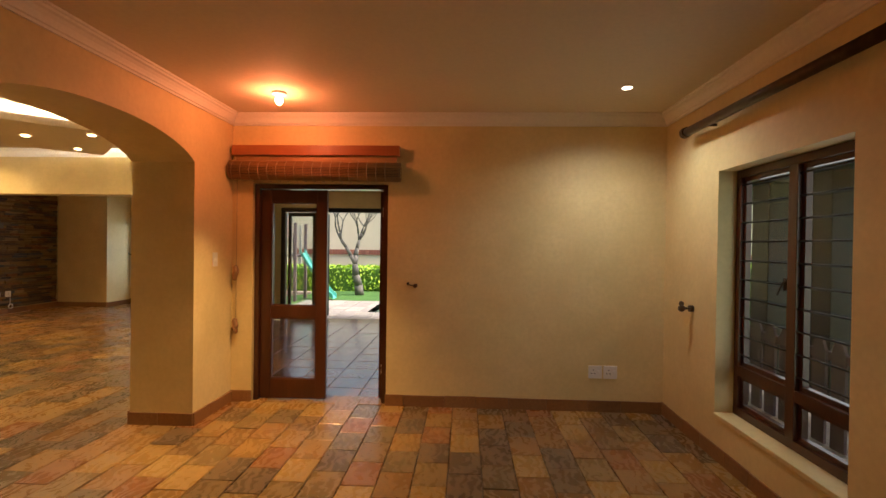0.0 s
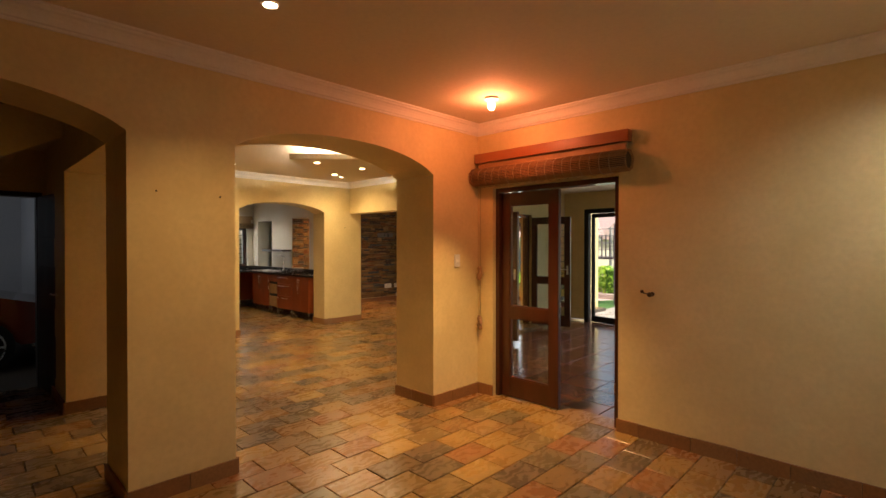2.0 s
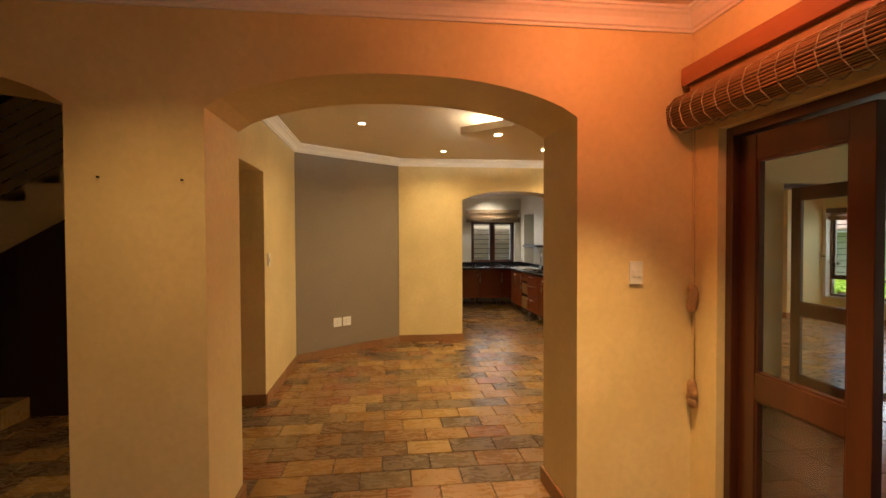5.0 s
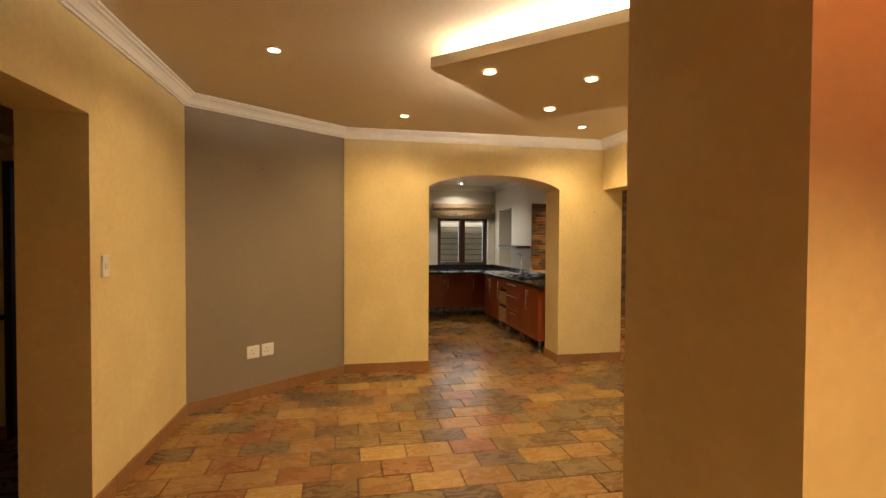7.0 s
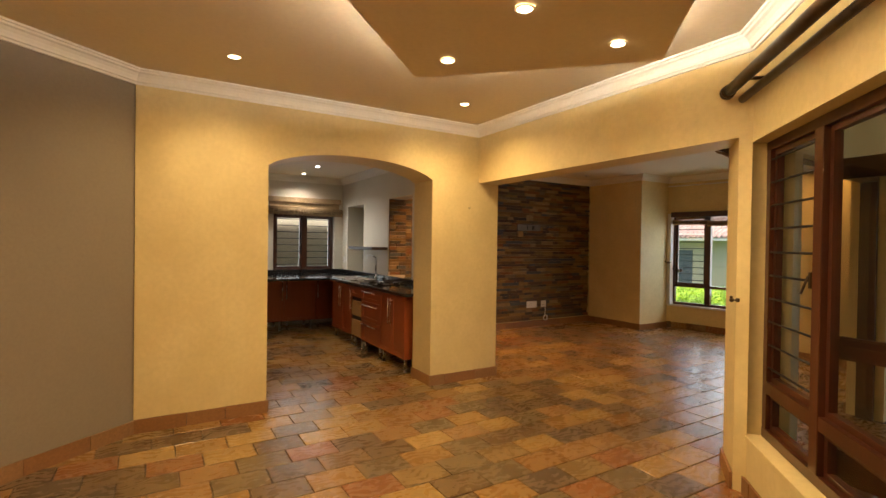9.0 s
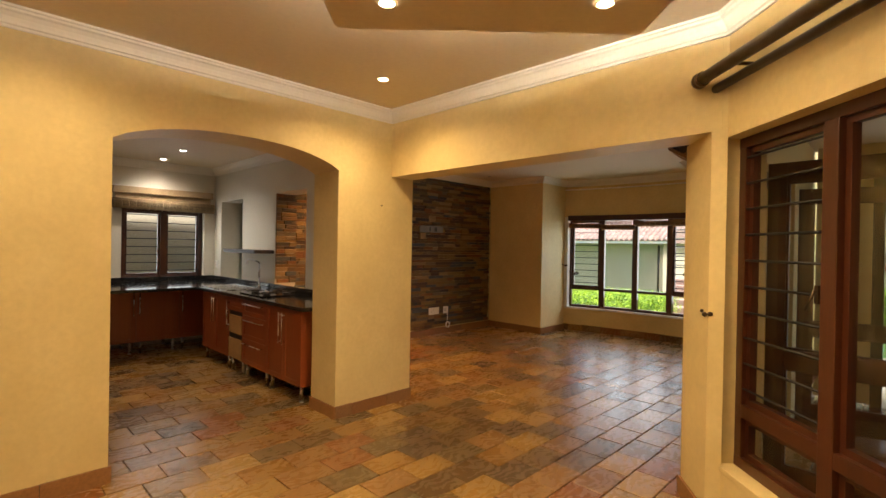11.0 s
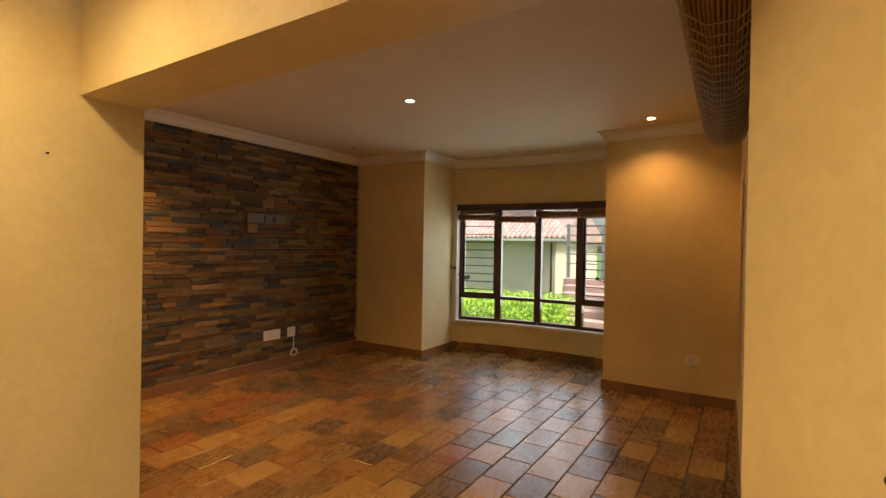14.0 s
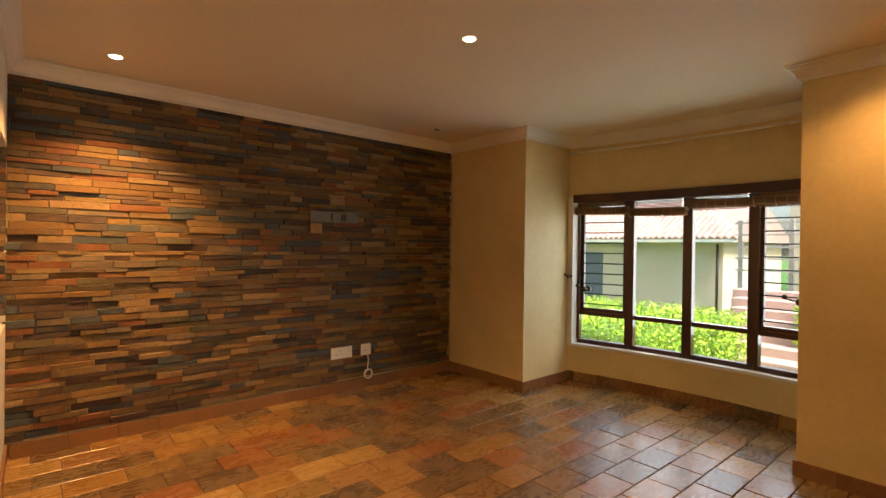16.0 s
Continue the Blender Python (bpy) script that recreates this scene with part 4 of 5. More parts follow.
cabinet("cherry base cabinet with one door", pose(-10.08, y0, 0), 0.84, [(0, 0.42, 0.16, 0.88, "doorR"), (0.42, 0.84, 0.16, 0.88, "doorL")])
# run under the window, front towards the east
for i in range(4):
    cabinet("cherry base cabinet under the kitchen window", pose(-10.80, 5.62 - 0.52 * (i + 1), 0, 0, 0, 90), 0.52, [(0, 0.52, 0.16, 0.88, "doorR" if i % 2 else "doorL")])

cabinet("plain cherry corner base cabinet", pose(-10.80, 5.622, 0, 0, 0, 90), 0.62, [(0, 0.62, 0.16, 0.88, "doorL")])


def worktop(name, label, pieces):
    w = thing(name, label, "worktop")
    for a in pieces:
        part("slab", boxes(a, bevel=0.006), BLACK_STONE, w)
    return w


wt = worktop("worktop", "polished black granite worktop with upstands", [(-10.12, -7.43, 5.655, 6.298, 0.882, 0.922), (-11.398, -10.122, 3.45, 6.298, 0.882, 0.922)])
part("upstand", boxes((-11.39, -7.43, 6.27, 6.297, 0.922, 0.99), bevel=0.003), BLACK_STONE, wt)
part("upstand", boxes((-11.397, -11.37, 3.45, 6.27, 0.922, 0.99), bevel=0.003), BLACK_STONE, wt)
sink = thing("sink", "inset stainless steel sink bowl", "sink", Matrix.Translation((-9.85, 5.95, 0.923)))
part("rim", boxes((-0.42, 0.42, -0.22, -0.19, 0, 0.006), (-0.42, 0.42, 0.19, 0.22, 0, 0.006), (-0.42, -0.39, -0.19, 0.19, 0, 0.006), (0.39, 0.42, -0.19, 0.19, 0, 0.006), (-0.02, 0.02, -0.19, 0.19, 0, 0.006)), STEEL, sink)
part("bowl", boxes((-0.39, -0.02, -0.19, 0.19, 0.0005, 0.002), (0.02, 0.39, -0.19, 0.19, 0.0005, 0.002)), STEEL, sink)
tap = thing("tap", "tall chrome swan-neck kitchen tap", "tap", Matrix.Translation((-9.55, 6.20, 0.922)))
bm = rod(bmesh.new(), (0, 0, 0), (0, 0, 0.33), 0.012, 12)
ap = [(-0.0 - 0.16 * (1 - math.cos(t)) * 0.5 * 2, -0.04 * math.sin(t), 0.33 + 0.04 * math.sin(t)) for t in (0, 0.6, 1.2, 1.57)]
for a, b in zip(ap, ap[1:]):
    rod(bm, a, b, 0.010, 10)
rod(bm, ap[-1], (ap[-1][0] - 0.12, ap[-1][1], 0.36), 0.010, 10)
rod(bm, (ap[-1][0] - 0.12, ap[-1][1], 0.36), (ap[-1][0] - 0.13, ap[-1][1], 0.31), 0.010, 10)
part("spout", bm, STEEL, tap)
part("lever", rod(bmesh.new(), (0, -0.01, 0.08), (0.07, -0.03, 0.12), 0.007, 8), STEEL, tap)
part("base", rod(bmesh.new(), (0, 0, 0), (0, 0, 0.03), 0.026, 14), STEEL, tap)
hob = thing("hob", "black gas hob on the granite worktop", "hob", Matrix.Translation((-8.75, 5.98, 0.923)))
part("plate", boxes((-0.29, 0.29, -0.24, 0.24, 0, 0.012), bevel=0.004), BLACK_STONE, hob)
for x in (-0.15, 0.15):
    for y in (-0.12, 0.12):
        b = rod(bmesh.new(), (x, y, 0.012), (x, y, 0.026), 0.04, 14)
        rod(b, (x - 0.1, y, 0.035), (x + 0.1, y, 0.035), 0.006, 6)
        rod(b, (x, y - 0.1, 0.035), (x, y + 0.1, 0.035), 0.006, 6)
        part("burner", b, IRON, hob)
sh = thing("wall_shelf", "dark stained floating wall shelf", "shelf", Matrix.Translation((-10.34, 6.298, 1.40)))
part("board", boxes((0, 1.0, -0.26, 0, -0.022, 0.022), bevel=0.003), DARK_WOOD, sh)

# ---- stair hall ----
SX = -4.40
stair = thing("staircase", "cream plastered staircase with a solid sawtooth side", "stairs")
for k in range(-8, 8):
    y = 0.046 + 0.279 * k
    z = 2.238 + 0.163 * k
    part("step", boxes((-5.65, SX, y, y + 0.279 + (0.001 if k < 7 else 0), max(0.02, z - 0.34), z), bevel=0.004), PAINT, stair)
for k in range(-8, 8):
    y, z = 0.046 + 0.279 * k, 2.238 + 0.163 * k
    # sloping soffit and side below each step
    b = bmesh.new()
    z0, z1 = z - 0.34 - 0.06, z - 0.34 + 0.103
    prism(b, [(y, z0 if z0 > 0 else 0), (y + 0.279, z1), (y + 0.279, z - 0.339), (y, z - 0.339)], -SX, 5.65, pose(0, 0, 0, 0, 0, 90))
    part("soffit", b, PAINT, stair)
for k in range(7):
    y = -0.215 - 0.293 * k
    part("step", boxes((SX + 0.001, -2.72, y - 0.294, y, 0.0, 0.18 * (k + 1)), bevel=0.004), SLATE, stair)
saw = [(-1.07, 1.08), (0.60, 2.035), (1.44, 2.51)]
for k in range(4, -5, -1):
    saw += [(0.046 + 0.279 * (k + 1), 2.238 + 0.163 * k + 0.001), (0.046 + 0.279 * k, 2.238 + 0.163 * k + 0.001)]
part("stringer", prism(bmesh.new(), saw, -0.004, 0.12, pose(SX, 0, 0, 0, 0, 90)), PAINT, stair)
part("landing", boxes((-5.65, -2.72, -3.4, -2.266, 0.0, 1.26)), SLATE, stair)
part("side_wall", boxes((-4.52, SX - 0.002, -2.2, -0.72, 0.0, 1.0)), PAINT, stair)

cup = thing("understair_cupboard", "dark stained wooden cupboard front under the stairs", "cupboard")
M90 = pose(SX, 0, 0, 0, 0, 90)
for a, b in ((-0.72, -0.28), (-0.278, 0.16), (0.162, 0.60)):
    za, zb = 1.285 + (a + 0.72) * 0.57, 1.285 + (b + 0.72) * 0.57
    part("door", prism(bmesh.new(), [(a, 0.0), (b, 0.0), (b, zb), (a, za)], -0.035, 0.0, M90), DARK_WOOD, cup)
part("end_post", boxes((-4.52, -4.36, 0.601, 0.66, 0.0, 2.04), bevel=0.004), DARK_WOOD, cup)
part("back", boxes((-5.64, -4.53, 0.15, 0.20, 0.0, 1.75)), PAINT, cup, "cream plastered end wall")
led = thing("wall_ledge", "small dark wooden ledge under the stairs", "shelf", Matrix.Translation((-5.648, 0.40, 0.93)))
part("board", boxes((0, 0.26, 0.21, 0.235, -0.018, 0.018)), DARK_WOOD, led)

rail = thing("stair_balustrade", "dark timber posts with thin steel stair cables", "balustrade")
for k in (-3, 0, 3, 6):
    y, z = 0.046 + 0.279 * k + 0.14, 2.238 + 0.163 * k
    part("post", boxes((SX - 0.13, SX - 0.04, y - 0.045, y + 0.045, z, z + 0.95), bevel=0.004), DARK_WOOD, rail)
for j in range(7):
    part("cable", rod(bmesh.new(), (SX - 0.085, 0.186 - 0.837, 1.749 + 0.12 + 0.115 * j), (SX - 0.085, 0.186 + 1.674, 3.216 + 0.12 + 0.115 * j), 0.004, 6), STEEL, rail)
part("handrail", rod(bmesh.new(), (SX - 0.085, 0.186 - 0.837, 2.72), (SX - 0.085, 0.186 + 1.674, 4.19), 0.03, 12), DARK_WOOD, rail)

# garage seen through the open door
structure("garage_floor", boxes((-10.5, -5.85, -3.4, 1.6, -0.10, -0.02)), surface("garage_concrete", (0.30, 0.29, 0.28), (0.37, 0.36, 0.35), 2, 60, 0.8, 0.2), "grey concrete garage floor")
structure("wall_garage_far", boxes((-10.6, -10.5, -3.4, 1.7, -0.1, 3.0), (-10.5, -5.85, 1.6, 1.7, -0.1, 3.0), (-10.5, -5.85, -3.5, -3.4, -0.1, 3.0)), GARAGE_PAINT, "pale grey garage walls")
structure("ceiling_garage", boxes((-10.6, -5.85, -3.5, 1.7, 3.0, 3.1)), GARAGE_PAINT, "pale garage ceiling")
gd = thing("door_3", "dark stained timber garage door standing open", "door", pose(-5.62, 1.39, 0, 0, 0, 8), kind="structure")
part("leaf", boxes((0.02, 0.79, -0.02, 0.022, 0.01, 2.05), bevel=0.004), DARK_WOOD, gd)
for z in (0.2, 0.9, 1.6):
    part("panel", boxes((0.12, 0.68, -0.028, -0.02, z, z + 0.42), bevel=0.006), DARK_WOOD, gd)
b = bmesh.new()
rod(b, (0.73, -0.02, 1.05), (0.73, -0.07, 1.05), 0.009, 8)
rod(b, (0.73, -0.07, 1.05), (0.62, -0.07, 1.05), 0.009, 8)
part("door_handle", b, STEEL, gd, "chrome lever handle")
fr = thing("door_4", "dark timber garage door frame", "door frame", kind="structure")
part("jamb", boxes((-5.82, -5.635, 0.64, 0.69, 0, 2.098)), DARK_WOOD, fr)
part("jamb", boxes((-5.82, -5.635, 1.37, 1.418, 0, 2.098)), DARK_WOOD, fr)
part("head", boxes((-5.82, -5.635, 0.69, 1.37, 2.05, 2.098)), DARK_WOOD, fr)


def car(label, m):
    """A compact hatchback, its length along x, standing on its wheels at z 0."""
    c = thing("car", label, "car", m)
    prof = [(-2.1, 0.32), (-2.12, 0.62), (-2.02, 0.78), (-1.2, 0.98), (-0.95, 1.02), (-0.35, 1.47), (0.9, 1.50), (1.75, 1.30), (2.0, 0.95), (2.05, 0.4)]
    arch = []
    for cx in (1.3, -1.3):
        arch += [(cx + 0.37 * math.cos(t), 0.32 + 0.37 * math.sin(t)) for t in [math.pi * i / 10 for i in range(11)]]
    b = bmesh.new()
    prism(b, prof[:5] + [(1.9, 1.02)] + prof[8:] + arch, -0.86, 0.86)
    part("body", b, CAR_RED, c)
    b = bmesh.new()
    prism(b, [(-0.95, 1.021), (-0.35, 1.47), (0.9, 1.50), (1.75, 1.30), (1.9, 1.021)], -0.74, 0.74)
    part("cabin", b, BLACK_STONE, c, "dark glazed cabin")
    for x in (-1.3, 1.3):
        for y, s in ((-0.80, -1), (0.80, 1)):
            w = part("wheel", rod(bmesh.new(), (0, -0.09, 0), (0, 0.09, 0), 0.10, 14), DARK_HOLE, c)
            w.location = (x, y, 0.32)
            part("tyre", rod(bmesh.new(), (0, -0.1, 0), (0, 0.1, 0), 0.32, 28), RUBBER, w)
            r = rod(bmesh.new(), (0, 0.101 * s, 0), (0, 0.104 * s, 0), 0.23, 28)
            part("rim_back", r, DARK_HOLE, w)
            r = rod(bmesh.new(), (0, 0.10 * s, 0), (0, 0.125 * s, 0), 0.05, 14)
            for k in range(10):
                a = 2 * math.pi * k / 10
                rod(r, (0.04 * math.cos(a), 0.115 * s, 0.04 * math.sin(a)), (0.225 * math.cos(a), 0.112 * s, 0.225 * math.sin(a)), 0.014, 6)
            for k in range(24):
                a, e = 2 * math.pi * k / 24, 2 * math.pi * (k + 1) / 24
                rod(r, (0.225 * math.cos(a), 0.112 * s, 0.225 * math.sin(a)), (0.225 * math.cos(e), 0.112 * s, 0.225 * math.sin(e)), 0.012, 6)
            part("rim", r, STEEL, w)
    part("headlight", ball(bmesh.new(), (-1.95, -0.62, 0.72), 0.12, 0.6), STEEL, c)
    return c


car("dark red hatchback parked in the garage", pose(-7.65, 2.25 - 2.6, -0.02, 0, 0, -90))
# unseen area lamp added inside the closed garage to brighten walls and car
gl = new("garage_fill", bpy.data.lights.new("garage_fill", "AREA"))
gl.data.size, gl.data.energy, gl.data.color = 1.6, 12, (0.80, 0.88, 1.0)
gl.matrix_world = look((-7.0, -3.2, 2.2), (-7.3, 1.0, 0.8))

# ---- patio and garden ----
ff = thing("folding_door", "dark framed folding glass doors, partly folded back", "door", kind="structure")
part("head_track", boxes((-3.75, 1.9, 9.86, 9.98, 2.18, 2.268)), IRON, ff)
part("jamb", boxes((-3.75, -3.66, 9.86, 9.98, -0.05, 2.18)), IRON, ff)
for i, (x, y, a, w) in enumerate(((-3.62, 9.92, -10, 0.62), (-2.98, 9.80, 80, 0.6))):
    mm = pose(x, y, 0, 0, 0, a)
    part("leaf_frame", boxes((0, 0.06, 0, 0.05, -0.04, 2.17), (w - 0.06, w, 0, 0.05, -0.04, 2.17), (0.06, w - 0.06, 0, 0.05, 2.09, 2.17), (0.06, w - 0.06, 0, 0.05, -0.04, 0.08), m=mm), IRON, ff)
    p = part("pane", boxes((0.06, w - 0.06, 0.02, 0.025, 0.08, 2.09), m=mm), GLASS, ff)
    p.visible_shadow = False


def ground_z(x, y):
    s = min(1.0, max(0.0, (-4.5 - x) / 3.0)) * min(1.0, max(0.0, (y - 11.2) / 9.0))
    return -0.17 - 0.75 * s * s * (3 - 2 * s)


bm = bmesh.new()
xs = [-300, -120, -60, -40] + [-30 + 1.5 * i for i in range(31)] + [24, 40, 80, 300]
ys = [-300, -80, -30, -12] + [-6 + 1.5 * i for i in range(32)] + [50, 80, 150, 300]
grid = [[bm.verts.new((x, y, ground_z(x, y))) for y in ys] for x in xs]
for i in range(len(xs) - 1):
    for j in range(len(ys) - 1):
        bm.faces.new((grid[i][j], grid[i + 1][j], grid[i + 1][j + 1], grid[i][j + 1]))
structure("ground", bm, GRASS, "green lawn and open ground")
pv = structure("paving", boxes((-4.4, 4.0, 10.0, 13.4, -0.2, -0.09)), PALE_GROUT, "pale paved terrace by the pool")
bm = bmesh.new()
for i in range(21):
    for j in range(8):
        box(bm, -4.38 + 0.4 * i, -4.0 + 0.4 * i, 10.02 + 0.42 * j, 10.42 + 0.42 * j, -0.10, -0.075 + 0.002 * ((i * 7 + j * 3) % 3))
tagged(part("paving_stones", bm, PAVING, pv), kind="stuff")
structure("pool_water", boxes((-2.2, 3.0, 11.2, 13.2, -0.09, -0.071)), WATER, "dark still pool water")
pw = structure("garden_wall", boxes((-7.6, 30, 21.0, 21.25, -1.0, 3.6)), RENDER_PLASTER, "tall beige plastered boundary wall with a brick band")
bm = bmesh.new()
for i in range(180):
    box(bm, -7.5 + 0.115 * i, -7.39 + 0.115 * i, 20.96, 21.0, 1.05, 1.27)
tagged(part("brick_band", bm, BRICK, pw), kind="stuff")
part("coping", boxes((-7.6, 30, 20.95, 21.3, 3.6, 3.7)), BRICK, pw)


def leaves(bm, c, size, n, leaf, rnd):
    """Small folded leaves spread over a rounded box."""
    for _ in range(n):
        p = Vector((rnd.uniform(-1, 1), rnd.uniform(-1, 1), rnd.uniform(-1, 1)))
        k = max(abs(p.x), abs(p.y), abs(p.z))
        p = p / k * rnd.uniform(0.86, 1.06)
        q = Euler((rnd.uniform(-1.2, 1.2), rnd.uniform(-1.2, 1.2), rnd.uniform(0, 6.3))).to_matrix()
        o = Vector(c) + Vector((p.x * size[0], p.y * size[1], p.z * size[2]))
        s = leaf * rnd.uniform(0.6, 1.3)
        v = [bm.verts.new(o + q @ Vector(u) * s) for u in ((-1, 0, 0), (0, -0.45, 0.15), (1, 0, 0), (0, 0.45, 0.15))]
        bm.faces.new((v[0], v[1], v[2]))
        bm.faces.new((v[0], v[2], v[3]))


def hedge(label, x0, x1, y0, y1, z0, z1, n, seed, leaf=0.05):
    h = thing("hedge", label, "hedge", Matrix.Translation(((x0 + x1) / 2, (y0 + y1) / 2, z0)))
    rnd = random.Random(seed)
    a, b, c = (x1 - x0) / 2, (y1 - y0) / 2, (z1 - z0) / 2
    # dark core box: the shade between the leaves is put into its colour
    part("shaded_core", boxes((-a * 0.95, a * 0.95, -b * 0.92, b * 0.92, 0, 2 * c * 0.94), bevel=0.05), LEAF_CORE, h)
    bm = bmesh.new()
    leaves(bm, (0, 0, c), (a, b, c), n, leaf, rnd)
    tagged(part("leaves", bm, LEAF, h), kind="stuff")


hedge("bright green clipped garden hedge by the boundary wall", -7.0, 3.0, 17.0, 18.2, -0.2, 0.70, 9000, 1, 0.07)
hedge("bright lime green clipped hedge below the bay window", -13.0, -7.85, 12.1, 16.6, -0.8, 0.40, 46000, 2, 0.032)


def tree(label, m, seed):
    t = thing("tree", label, "tree", m)
    rnd = random.Random(seed)
    trunk, twigs, crown = bmesh.new(), bmesh.new(), bmesh.new()

    def grow(bm, p, d, r, l, depth):
        for _ in range(3):
            d = (d + Vector((rnd.uniform(-0.22, 0.22), rnd.uniform(-0.22, 0.22), rnd.uniform(-0.05, 0.12)))).normalized()
            q = p + d * l / 3
            rod(bm, p, q, r, 8, r * 0.86)
            p, r = q, r * 0.86
        if depth:
            for k in range(3 if depth > 2 else 2):
                a = rnd.uniform(0, 6.28)
                nd = (d + Vector((math.cos(a), math.sin(a), 0.25)) * rnd.uniform(0.5, 0.9)).normalized()
                grow(twigs, p, nd, r * 0.72, l * rnd.uniform(0.7, 0.9), depth - 1)
        else:
            leaves(crown, p, (0.25, 0.25, 0.2), 5, 0.05, rnd)

    grow(trunk, Vector((0, 0, 0)), Vector((0.05, 0, 1)), 0.16, 1.1, 5)
    part("trunk", trunk, BARK, t)
    part("branches", twigs, BARK, t)
    tagged(part("leaves", crown, LEAF, t), kind="stuff")


tree("bare grey branching tree in the garden", pose(-3.4, 15.8, -0.18), 4)
tree("bare grey branching tree near the boundary wall", pose(1.5, 16.5, -0.18), 9)

pg = thing("play_slide", "teal plastic slide on a timber play frame", "slide", pose(-5.0, 14.2, -0.18))
sl = bmesh.new()
for k in range(8):
    u, v = k / 8, (k + 1) / 8
    f = lambda s: (0.2 + 1.0 * s, 0.05 * math.sin(3 * s), 1.35 * (1 - s) ** 1.3 + 0.06)
    (xa, ya, za), (xb, yb, zb) = f(u), f(v)
    q = [sl.verts.new(w) for w in ((xa, ya - 0.22, za + 0.14), (xa, ya - 0.2, za), (xa, ya + 0.2, za), (xa, ya + 0.22, za + 0.14), (xb, yb - 0.22, zb + 0.14), (xb, yb - 0.2, zb), (xb, yb + 0.2, zb), (xb, yb + 0.22, zb + 0.14))]
    for j in range(3):
        sl.faces.new((q[j], q[j + 1], q[j + 5], q[j + 4]))
so = part("chute", sl, TEAL, pg)
th = so.modifiers.new("thick", "SOLIDIFY")
th.thickness = 0.02
for x in (-0.9, 0.15):
    for y in (-0.45, 0.45):
        part("post", boxes((x - 0.04, x + 0.04, y - 0.04, y + 0.04, 0, 2.3)), FENCE_WOOD, pg)
part("deck", boxes((-0.9, 0.15, -0.45, 0.45, 1.3, 1.36)), FENCE_WOOD, pg)
for k in range(9):
    part("railing_bar", boxes((-0.88 + 0.12 * k, -0.85 + 0.12 * k, -0.46, -0.43, 1.36, 2.0)), FENCE_WOOD, pg)

# picket fence outside the dining window
fe = thing("picket_fence", "weathered brown picket fence on a brick kerb", "fence", pose(3.1, 0, -0.17))
for i in range(36):
    y = 2.0 + 0.215 * i
    b = bmesh.new()
    prism(b, [(y, 0.10), (y + 0.145, 0.10), (y + 0.145, 0.88), (y + 0.105, 0.98), (y + 0.04, 0.98), (y, 0.88)], -0.012, 0.012, pose(0, 0, 0, 0, 0, 90))
    part("picket", b, FENCE_WOOD, fe)
for z in (0.35, 0.8):
    part("fence_rail", boxes((0.013, 0.05, 1.9, 9.8, z, z + 0.07)), FENCE_WOOD, fe)
structure("yard_paving", boxes((2.19, 3.6, -2, 11, -0.2, -0.08)), PAVING, "brick paved side yard")
for y in (3.4, 4.4, 5.2, 6.2, 7.4):
    cl = thing("column", "dark painted veranda column in the side yard", "column", pose(3.9, y, -0.17))
    part("shaft", boxes((-0.13, 0.13, -0.17, 0.17, 0, 2.52), bevel=0.01), DARK_WOOD, cl)
# slab added to keep sky and sun off the yard and dining window
structure("side_yard_roof", boxes((2.35, 5.4, -2.0, 9.0, 2.35, 2.5)), DARK_WOOD, "dark timber slab added over the side yard to block light")
hedge("dark green shrubs beyond the side yard", 7.5, 8.5, 2.0, 16.0, -0.2, 1.1, 9000, 6, 0.06)

# neighbouring house across the garden
hs = thing("house", "beige single-storey outbuilding with a tiled roof", "house")
part("wall", boxes((-30, -11.6, 26.0, 33.0, -1.0, 1.9)), RENDER_PLASTER, hs)
part("gutter", boxes((-30.4, -11.0, 25.3, 25.5, 1.81, 1.92)), CORNICE_PAINT, hs, "white gutter board")
rf = bmesh.new()
for i in range(80):
    for j in range(10):
        x = -30.4 + 0.245 * i
        y, z = 25.3 + 0.35 * j, 1.92 + 0.17 * j
        if i < 80 - j * 1.2:
            rod(rf, (x, y, z), (x, y + 0.42, z + 0.205), 0.11, 6)
tagged(part("roof", rf, ROOF_TILE, hs, "faded red clay roof tiles"), kind="stuff")
part("roof_deck", prism(bmesh.new(), [(25.4, 1.85), (29.0, 3.55), (33.2, 1.85)], 11.2, 30.3, pose(0, 0, 0, 0, 0, 90)), ROOF_TILE, hs)
dw = part("door", boxes((-17.4, -16.5, 25.95, 25.99, -0.9, 1.35)), surface("blue_grey_door", (0.10, 0.12, 0.15), (0.13, 0.15, 0.18), 3, 40, 0.5, 0.05), hs, "blue grey door")
part("downpipe", rod(bmesh.new(), (-11.75, 25.85, -0.9), (-11.75, 25.85, 1.75), 0.05, 10), DARK_WOOD, hs)
hs2 = thing("house", "pale two-storey house behind the garden", "house")
part("wall", boxes((-12.0, 2.0, 36.0, 42.0, -1.0, 6.5)), RENDER_PLASTER, hs2)
part("roof", prism(bmesh.new(), [(35.4, 6.5), (39.0, 8.3), (42.6, 6.5)], -2.5, 12.5, pose(0, 0, 0, 0, 0, 90)), ROOF_TILE, hs2)
for x in (-10, -7, -4):
    w = part("window", boxes((x, x + 1.4, 35.94, 35.99, 3.6, 5.0)), DARK_HOLE, hs2)
    part("sill", boxes((x - 0.1, x + 1.5, 35.88, 35.98, 3.5, 3.6)), CORNICE_PAINT, w)

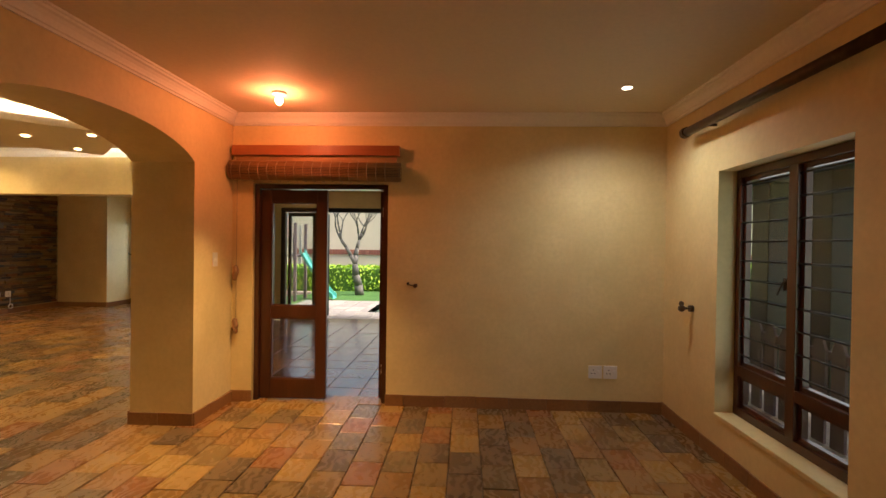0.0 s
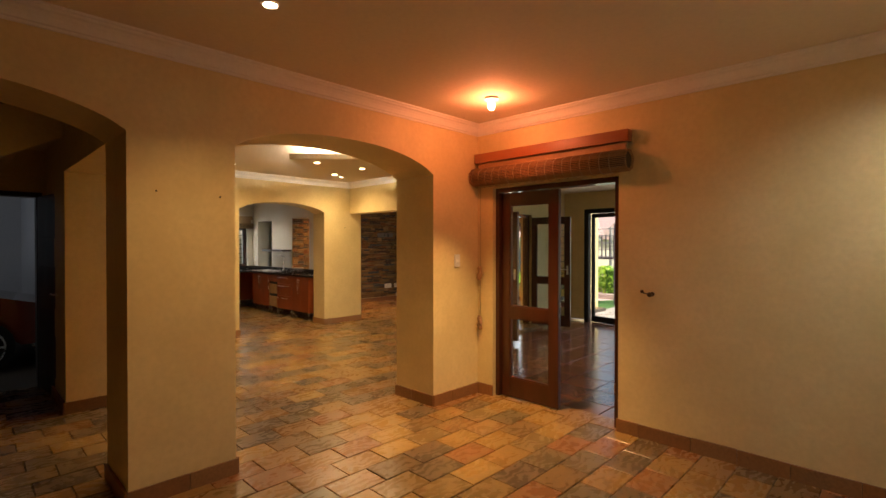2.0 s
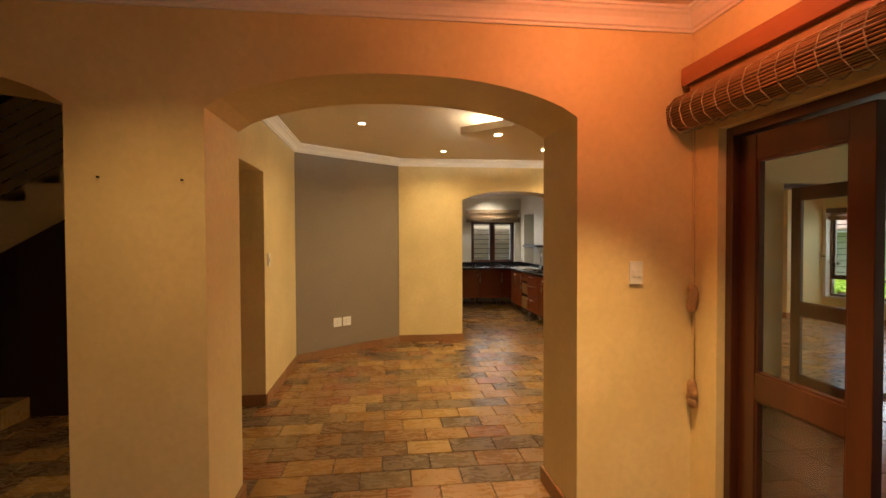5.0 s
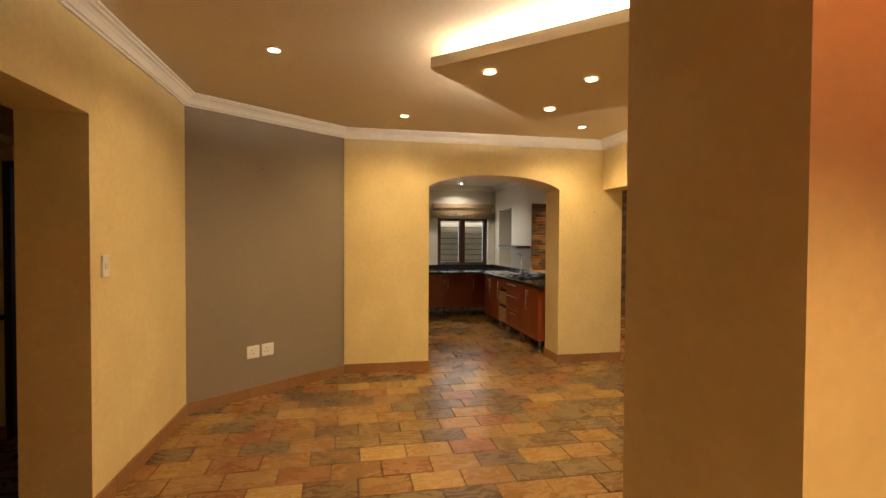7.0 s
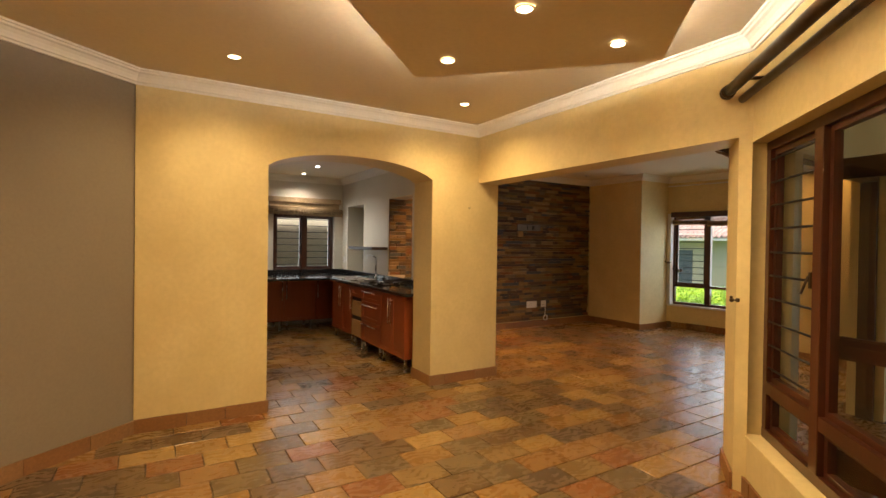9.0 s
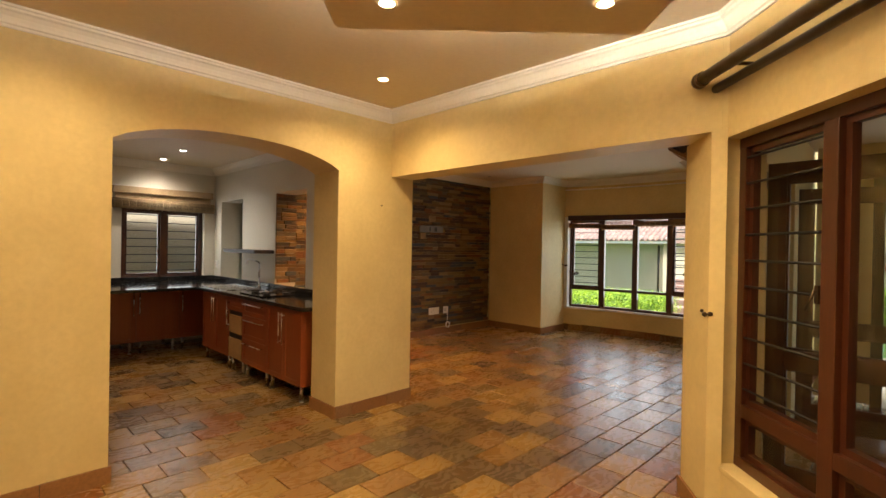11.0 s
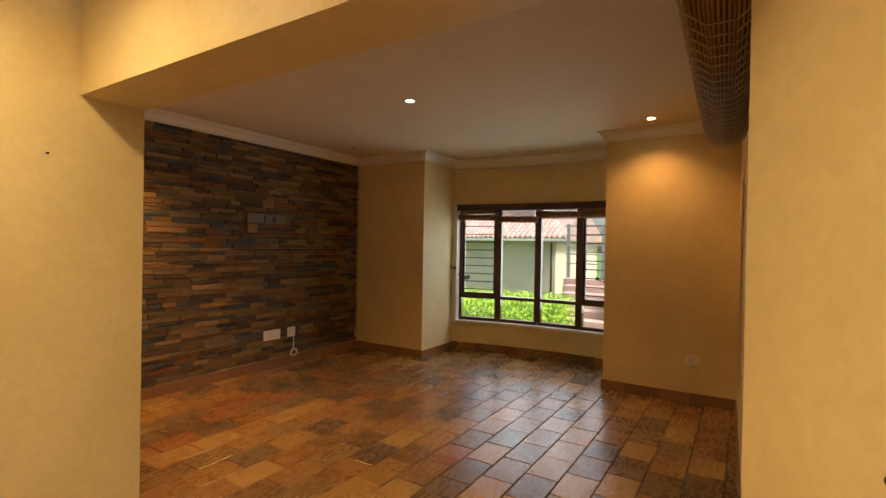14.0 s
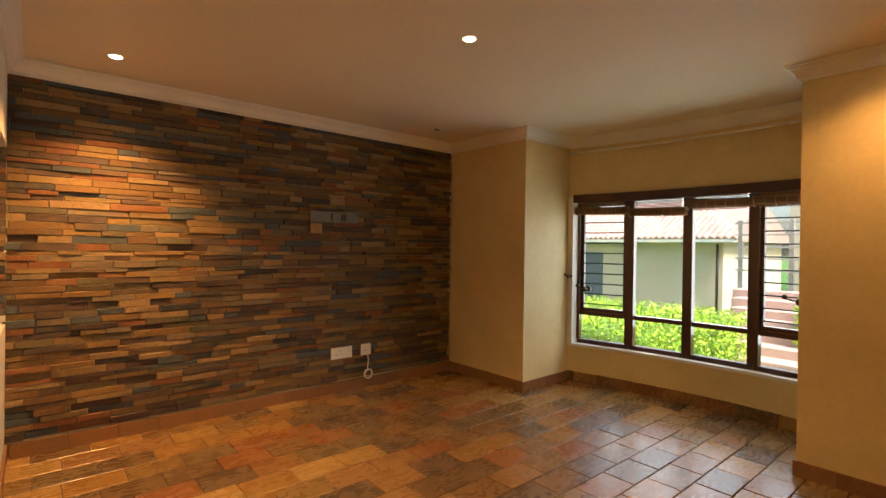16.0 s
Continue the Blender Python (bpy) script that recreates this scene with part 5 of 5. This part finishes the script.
STEP_BRICK = pieces_material("pink_step_brick", [(0.56, 0.37, 0.31), (0.62, 0.43, 0.36)], True, 6, 0.8, 0.3, 0.4)
st = thing("garden_steps", "brick garden steps climbing past the bay", "steps")
for k in range(9):
    part("step", boxes((-7.85 - 0.145 * k, -4.6, 15.2 + 0.5 * k, 15.72 + 0.5 * k, -1.0, -0.70 + 0.165 * k), bevel=0.01), STEP_BRICK, st)
TRELLIS_WOOD = surface("silvered_trellis_wood", (0.34, 0.31, 0.28), (0.44, 0.41, 0.37), 4, 50, 0.8, 0.3, stretch=(1, 1, 0.15))
tg = thing("garden_trellis", "weathered timber post and rail trellis", "trellis", pose(-9.3, 20.6, -0.2))
for x in (0.0, 1.1, 2.2):
    part("post", boxes((x - 0.05, x + 0.05, -0.05, 0.05, 0, 2.5)), TRELLIS_WOOD, tg)
for z in (1.2, 1.5, 1.8, 2.1, 2.4):
    part("rail", boxes((-0.1, 2.4, -0.1, -0.07, z, z + 0.045)), TRELLIS_WOOD, tg)
# garage and neighbour wall outside the kitchen window
structure("kitchen_eave", prism(bmesh.new(), [(-13.1, 2.16), (-11.652, 2.62), (-11.652, 2.74), (-13.1, 2.28)], -10.0, -2.0, pose(0, 0, 0, 0, 0, 0) @ Matrix.Diagonal((1, -1, 1, 1))), ROOF_TILE, "low red tiled eave over the kitchen yard")
structure("yard_wall", boxes((-13.6, -13.4, 2.0, 10.0, -0.9, 3.2)), RENDER_PLASTER, "beige plastered yard wall outside the kitchen")

# ---- floor tiles ----
TW, TL = 0.228, 0.332


def in_slate(x, y):
    if y < 4.60 and -12 < x < 2.0 and y > -3.4:
        return not (x < -5.6 and y < 1.6)
    if x < -4.36 and 4.6 <= y < 11.75:
        return not (x < -9.35 and y > 9.0)
    return 4.6 <= y < 6.9 and x < -2.2 and x + y < 2.22


rnd = random.Random(5)
near, rest = [], []
col = 0
x = -11.4
while x < 2.0:
    y = -3.4 + (col % 2) * TL * 0.5 + rnd.uniform(-0.02, 0.02)
    while y < 11.7:
        cx, cy = x + TW / 2, y + TL / 2
        if in_slate(cx, cy):
            d = (cx, cy, rnd.uniform(-0.0022, 0.0015), rnd.uniform(-0.004, 0.004), rnd.uniform(-0.004, 0.004), rnd.uniform(-0.5, 0.5))
            # the stretch of the hall and the lounge's threshold that is walked nearest
            (near if (-5.9 < cx < -3.55 and 3.9 < cy < 8.0) or (-2.3 < cx < 0.3 and 2.4 < cy < 4.5) else rest).append(d)
        y += TL
    x += TW
    col += 1
while len(near) > 300:
    rest.append(near.pop())


def tile_mesh(bm, w, l, m, top=0.0, low=-0.014, chip=0.004, seed=None):
    v = []
    for z, e in ((low, 0.0), (top - 0.003, 0.0), (top, chip)):
        v.append([bm.verts.new(m @ Vector((sx * (w / 2 - e), sy * (l / 2 - e), z))) for sx, sy in ((-1, -1), (1, -1), (1, 1), (-1, 1))])
    for a, b in zip(v, v[1:]):
        for j in range(4):
            bm.faces.new((a[j], a[(j + 1) % 4], b[(j + 1) % 4], b[j]))
    bm.faces.new(v[-1])


floor = bpy.data.objects["floor_base"]
bm = bmesh.new()
tile_mesh(bm, TW - 0.006, TL - 0.006, I4)
shared = mesh_of("slate_floor_tile", bm, SLATE)
for cx, cy, dz, tx, ty, tz in near:
    ob = new("slate_tile", shared)
    ob.parent = floor
    ob.matrix_local = pose(cx, cy, dz, math.degrees(tx), math.degrees(ty) * 0.6, tz)
bm = bmesh.new()
for cx, cy, dz, tx, ty, tz in rest:
    tile_mesh(bm, TW - 0.006, TL - 0.006, pose(cx, cy, dz, math.degrees(tx), math.degrees(ty) * 0.6, tz))
tagged(part("slate_tile_field", bm, SLATE_JOINED, floor), kind="stuff")

# patio tiles
patio = bpy.data.objects["patio_floor_base"]
bm = bmesh.new()
tile_mesh(bm, 0.392, 0.392, I4, -0.05, -0.066)
shared = mesh_of("terracotta_floor_tile", bm, TERRA)
for i in range(16):
    for j in range(13):
        cx, cy = -4.0 + 0.4 * i, 5.04 + 0.4 * j
        if cx + cy > 2.62 and cx < 1.8 and cy < 9.95:
            ob = new("terracotta_tile", shared)
            ob.parent = patio
            ob.location = (cx, cy, rnd.uniform(-0.001, 0.001))

# ledge stone cladding on the lounge's west wall
clad = bpy.data.objects["wall_lounge_west"]
rows = []
z = 0.11
while z < H - 0.02:
    h = rnd.choice((0.034, 0.042, 0.048, 0.055))
    y = 6.60 - rnd.uniform(0, 0.3)
    while y < 10.65:
        w = rnd.uniform(0.12, 0.40)
        rows.append((y, w, z, h, rnd.uniform(0.012, 0.036)))
        y += w
    z += h
near = sorted(rows, key=lambda r: (r[0] - 7.6) ** 2 + (r[2] - 1.2) ** 2)[:300]
picked = set(near)


def stone(bm, y, w, z, h, d, lo=6.56, hi=10.655, off=0.0):
    y0, y1 = max(y, lo) + 0.001, min(y + w, hi) - 0.001
    if y1 - y0 < 0.02:
        return False
    e = 0.004
    back = [bm.verts.new((-9.345 + off, a, b)) for a, b in ((y0, z + 0.001), (y1, z + 0.001), (y1, z + h - 0.001), (y0, z + h - 0.001))]
    mid = [bm.verts.new((-9.34 + off + d - 0.005, v.co.y, v.co.z)) for v in back]
    j = [rnd.uniform(-0.004, 0.004) for _ in range(4)]
    top = [bm.verts.new((-9.34 + off + d + j[k], v.co.y + (e, -e, -e, e)[k], v.co.z + (e, e, -e, -e)[k])) for k, v in enumerate(back)]
    for a, b in ((back, mid), (mid, top)):
        for k in range(4):
            bm.faces.new((a[k], a[(k + 1) % 4], b[(k + 1) % 4], b[k]))
    bm.faces.new(top)
    return True


big = bmesh.new()
for r in rows:
    if r in picked:
        bm = bmesh.new()
        if stone(bm, *r):
            part("stone", bm, CLAD, clad)
        else:
            bm.free()
    else:
        stone(big, *r)
tagged(part("stone_field", big, CLAD_JOINED, clad), kind="stuff")

# the same stone returns into the kitchen hatch
hatch = bpy.data.objects["wall_kitchen_north"]
z = 1.0
while z < 2.14:
    h = rnd.choice((0.042, 0.048, 0.055))
    y = 6.30 - rnd.uniform(0, 0.15)
    while y < 6.60:
        w = rnd.uniform(0.12, 0.3)
        bm = bmesh.new()
        if stone(bm, y, w, z, min(h, 2.155 - z), rnd.uniform(0.012, 0.03), 6.305, 6.59, 0.016):
            part("stone", bm, CLAD, hatch)
        else:
            bm.free()
        y += w
    z += h
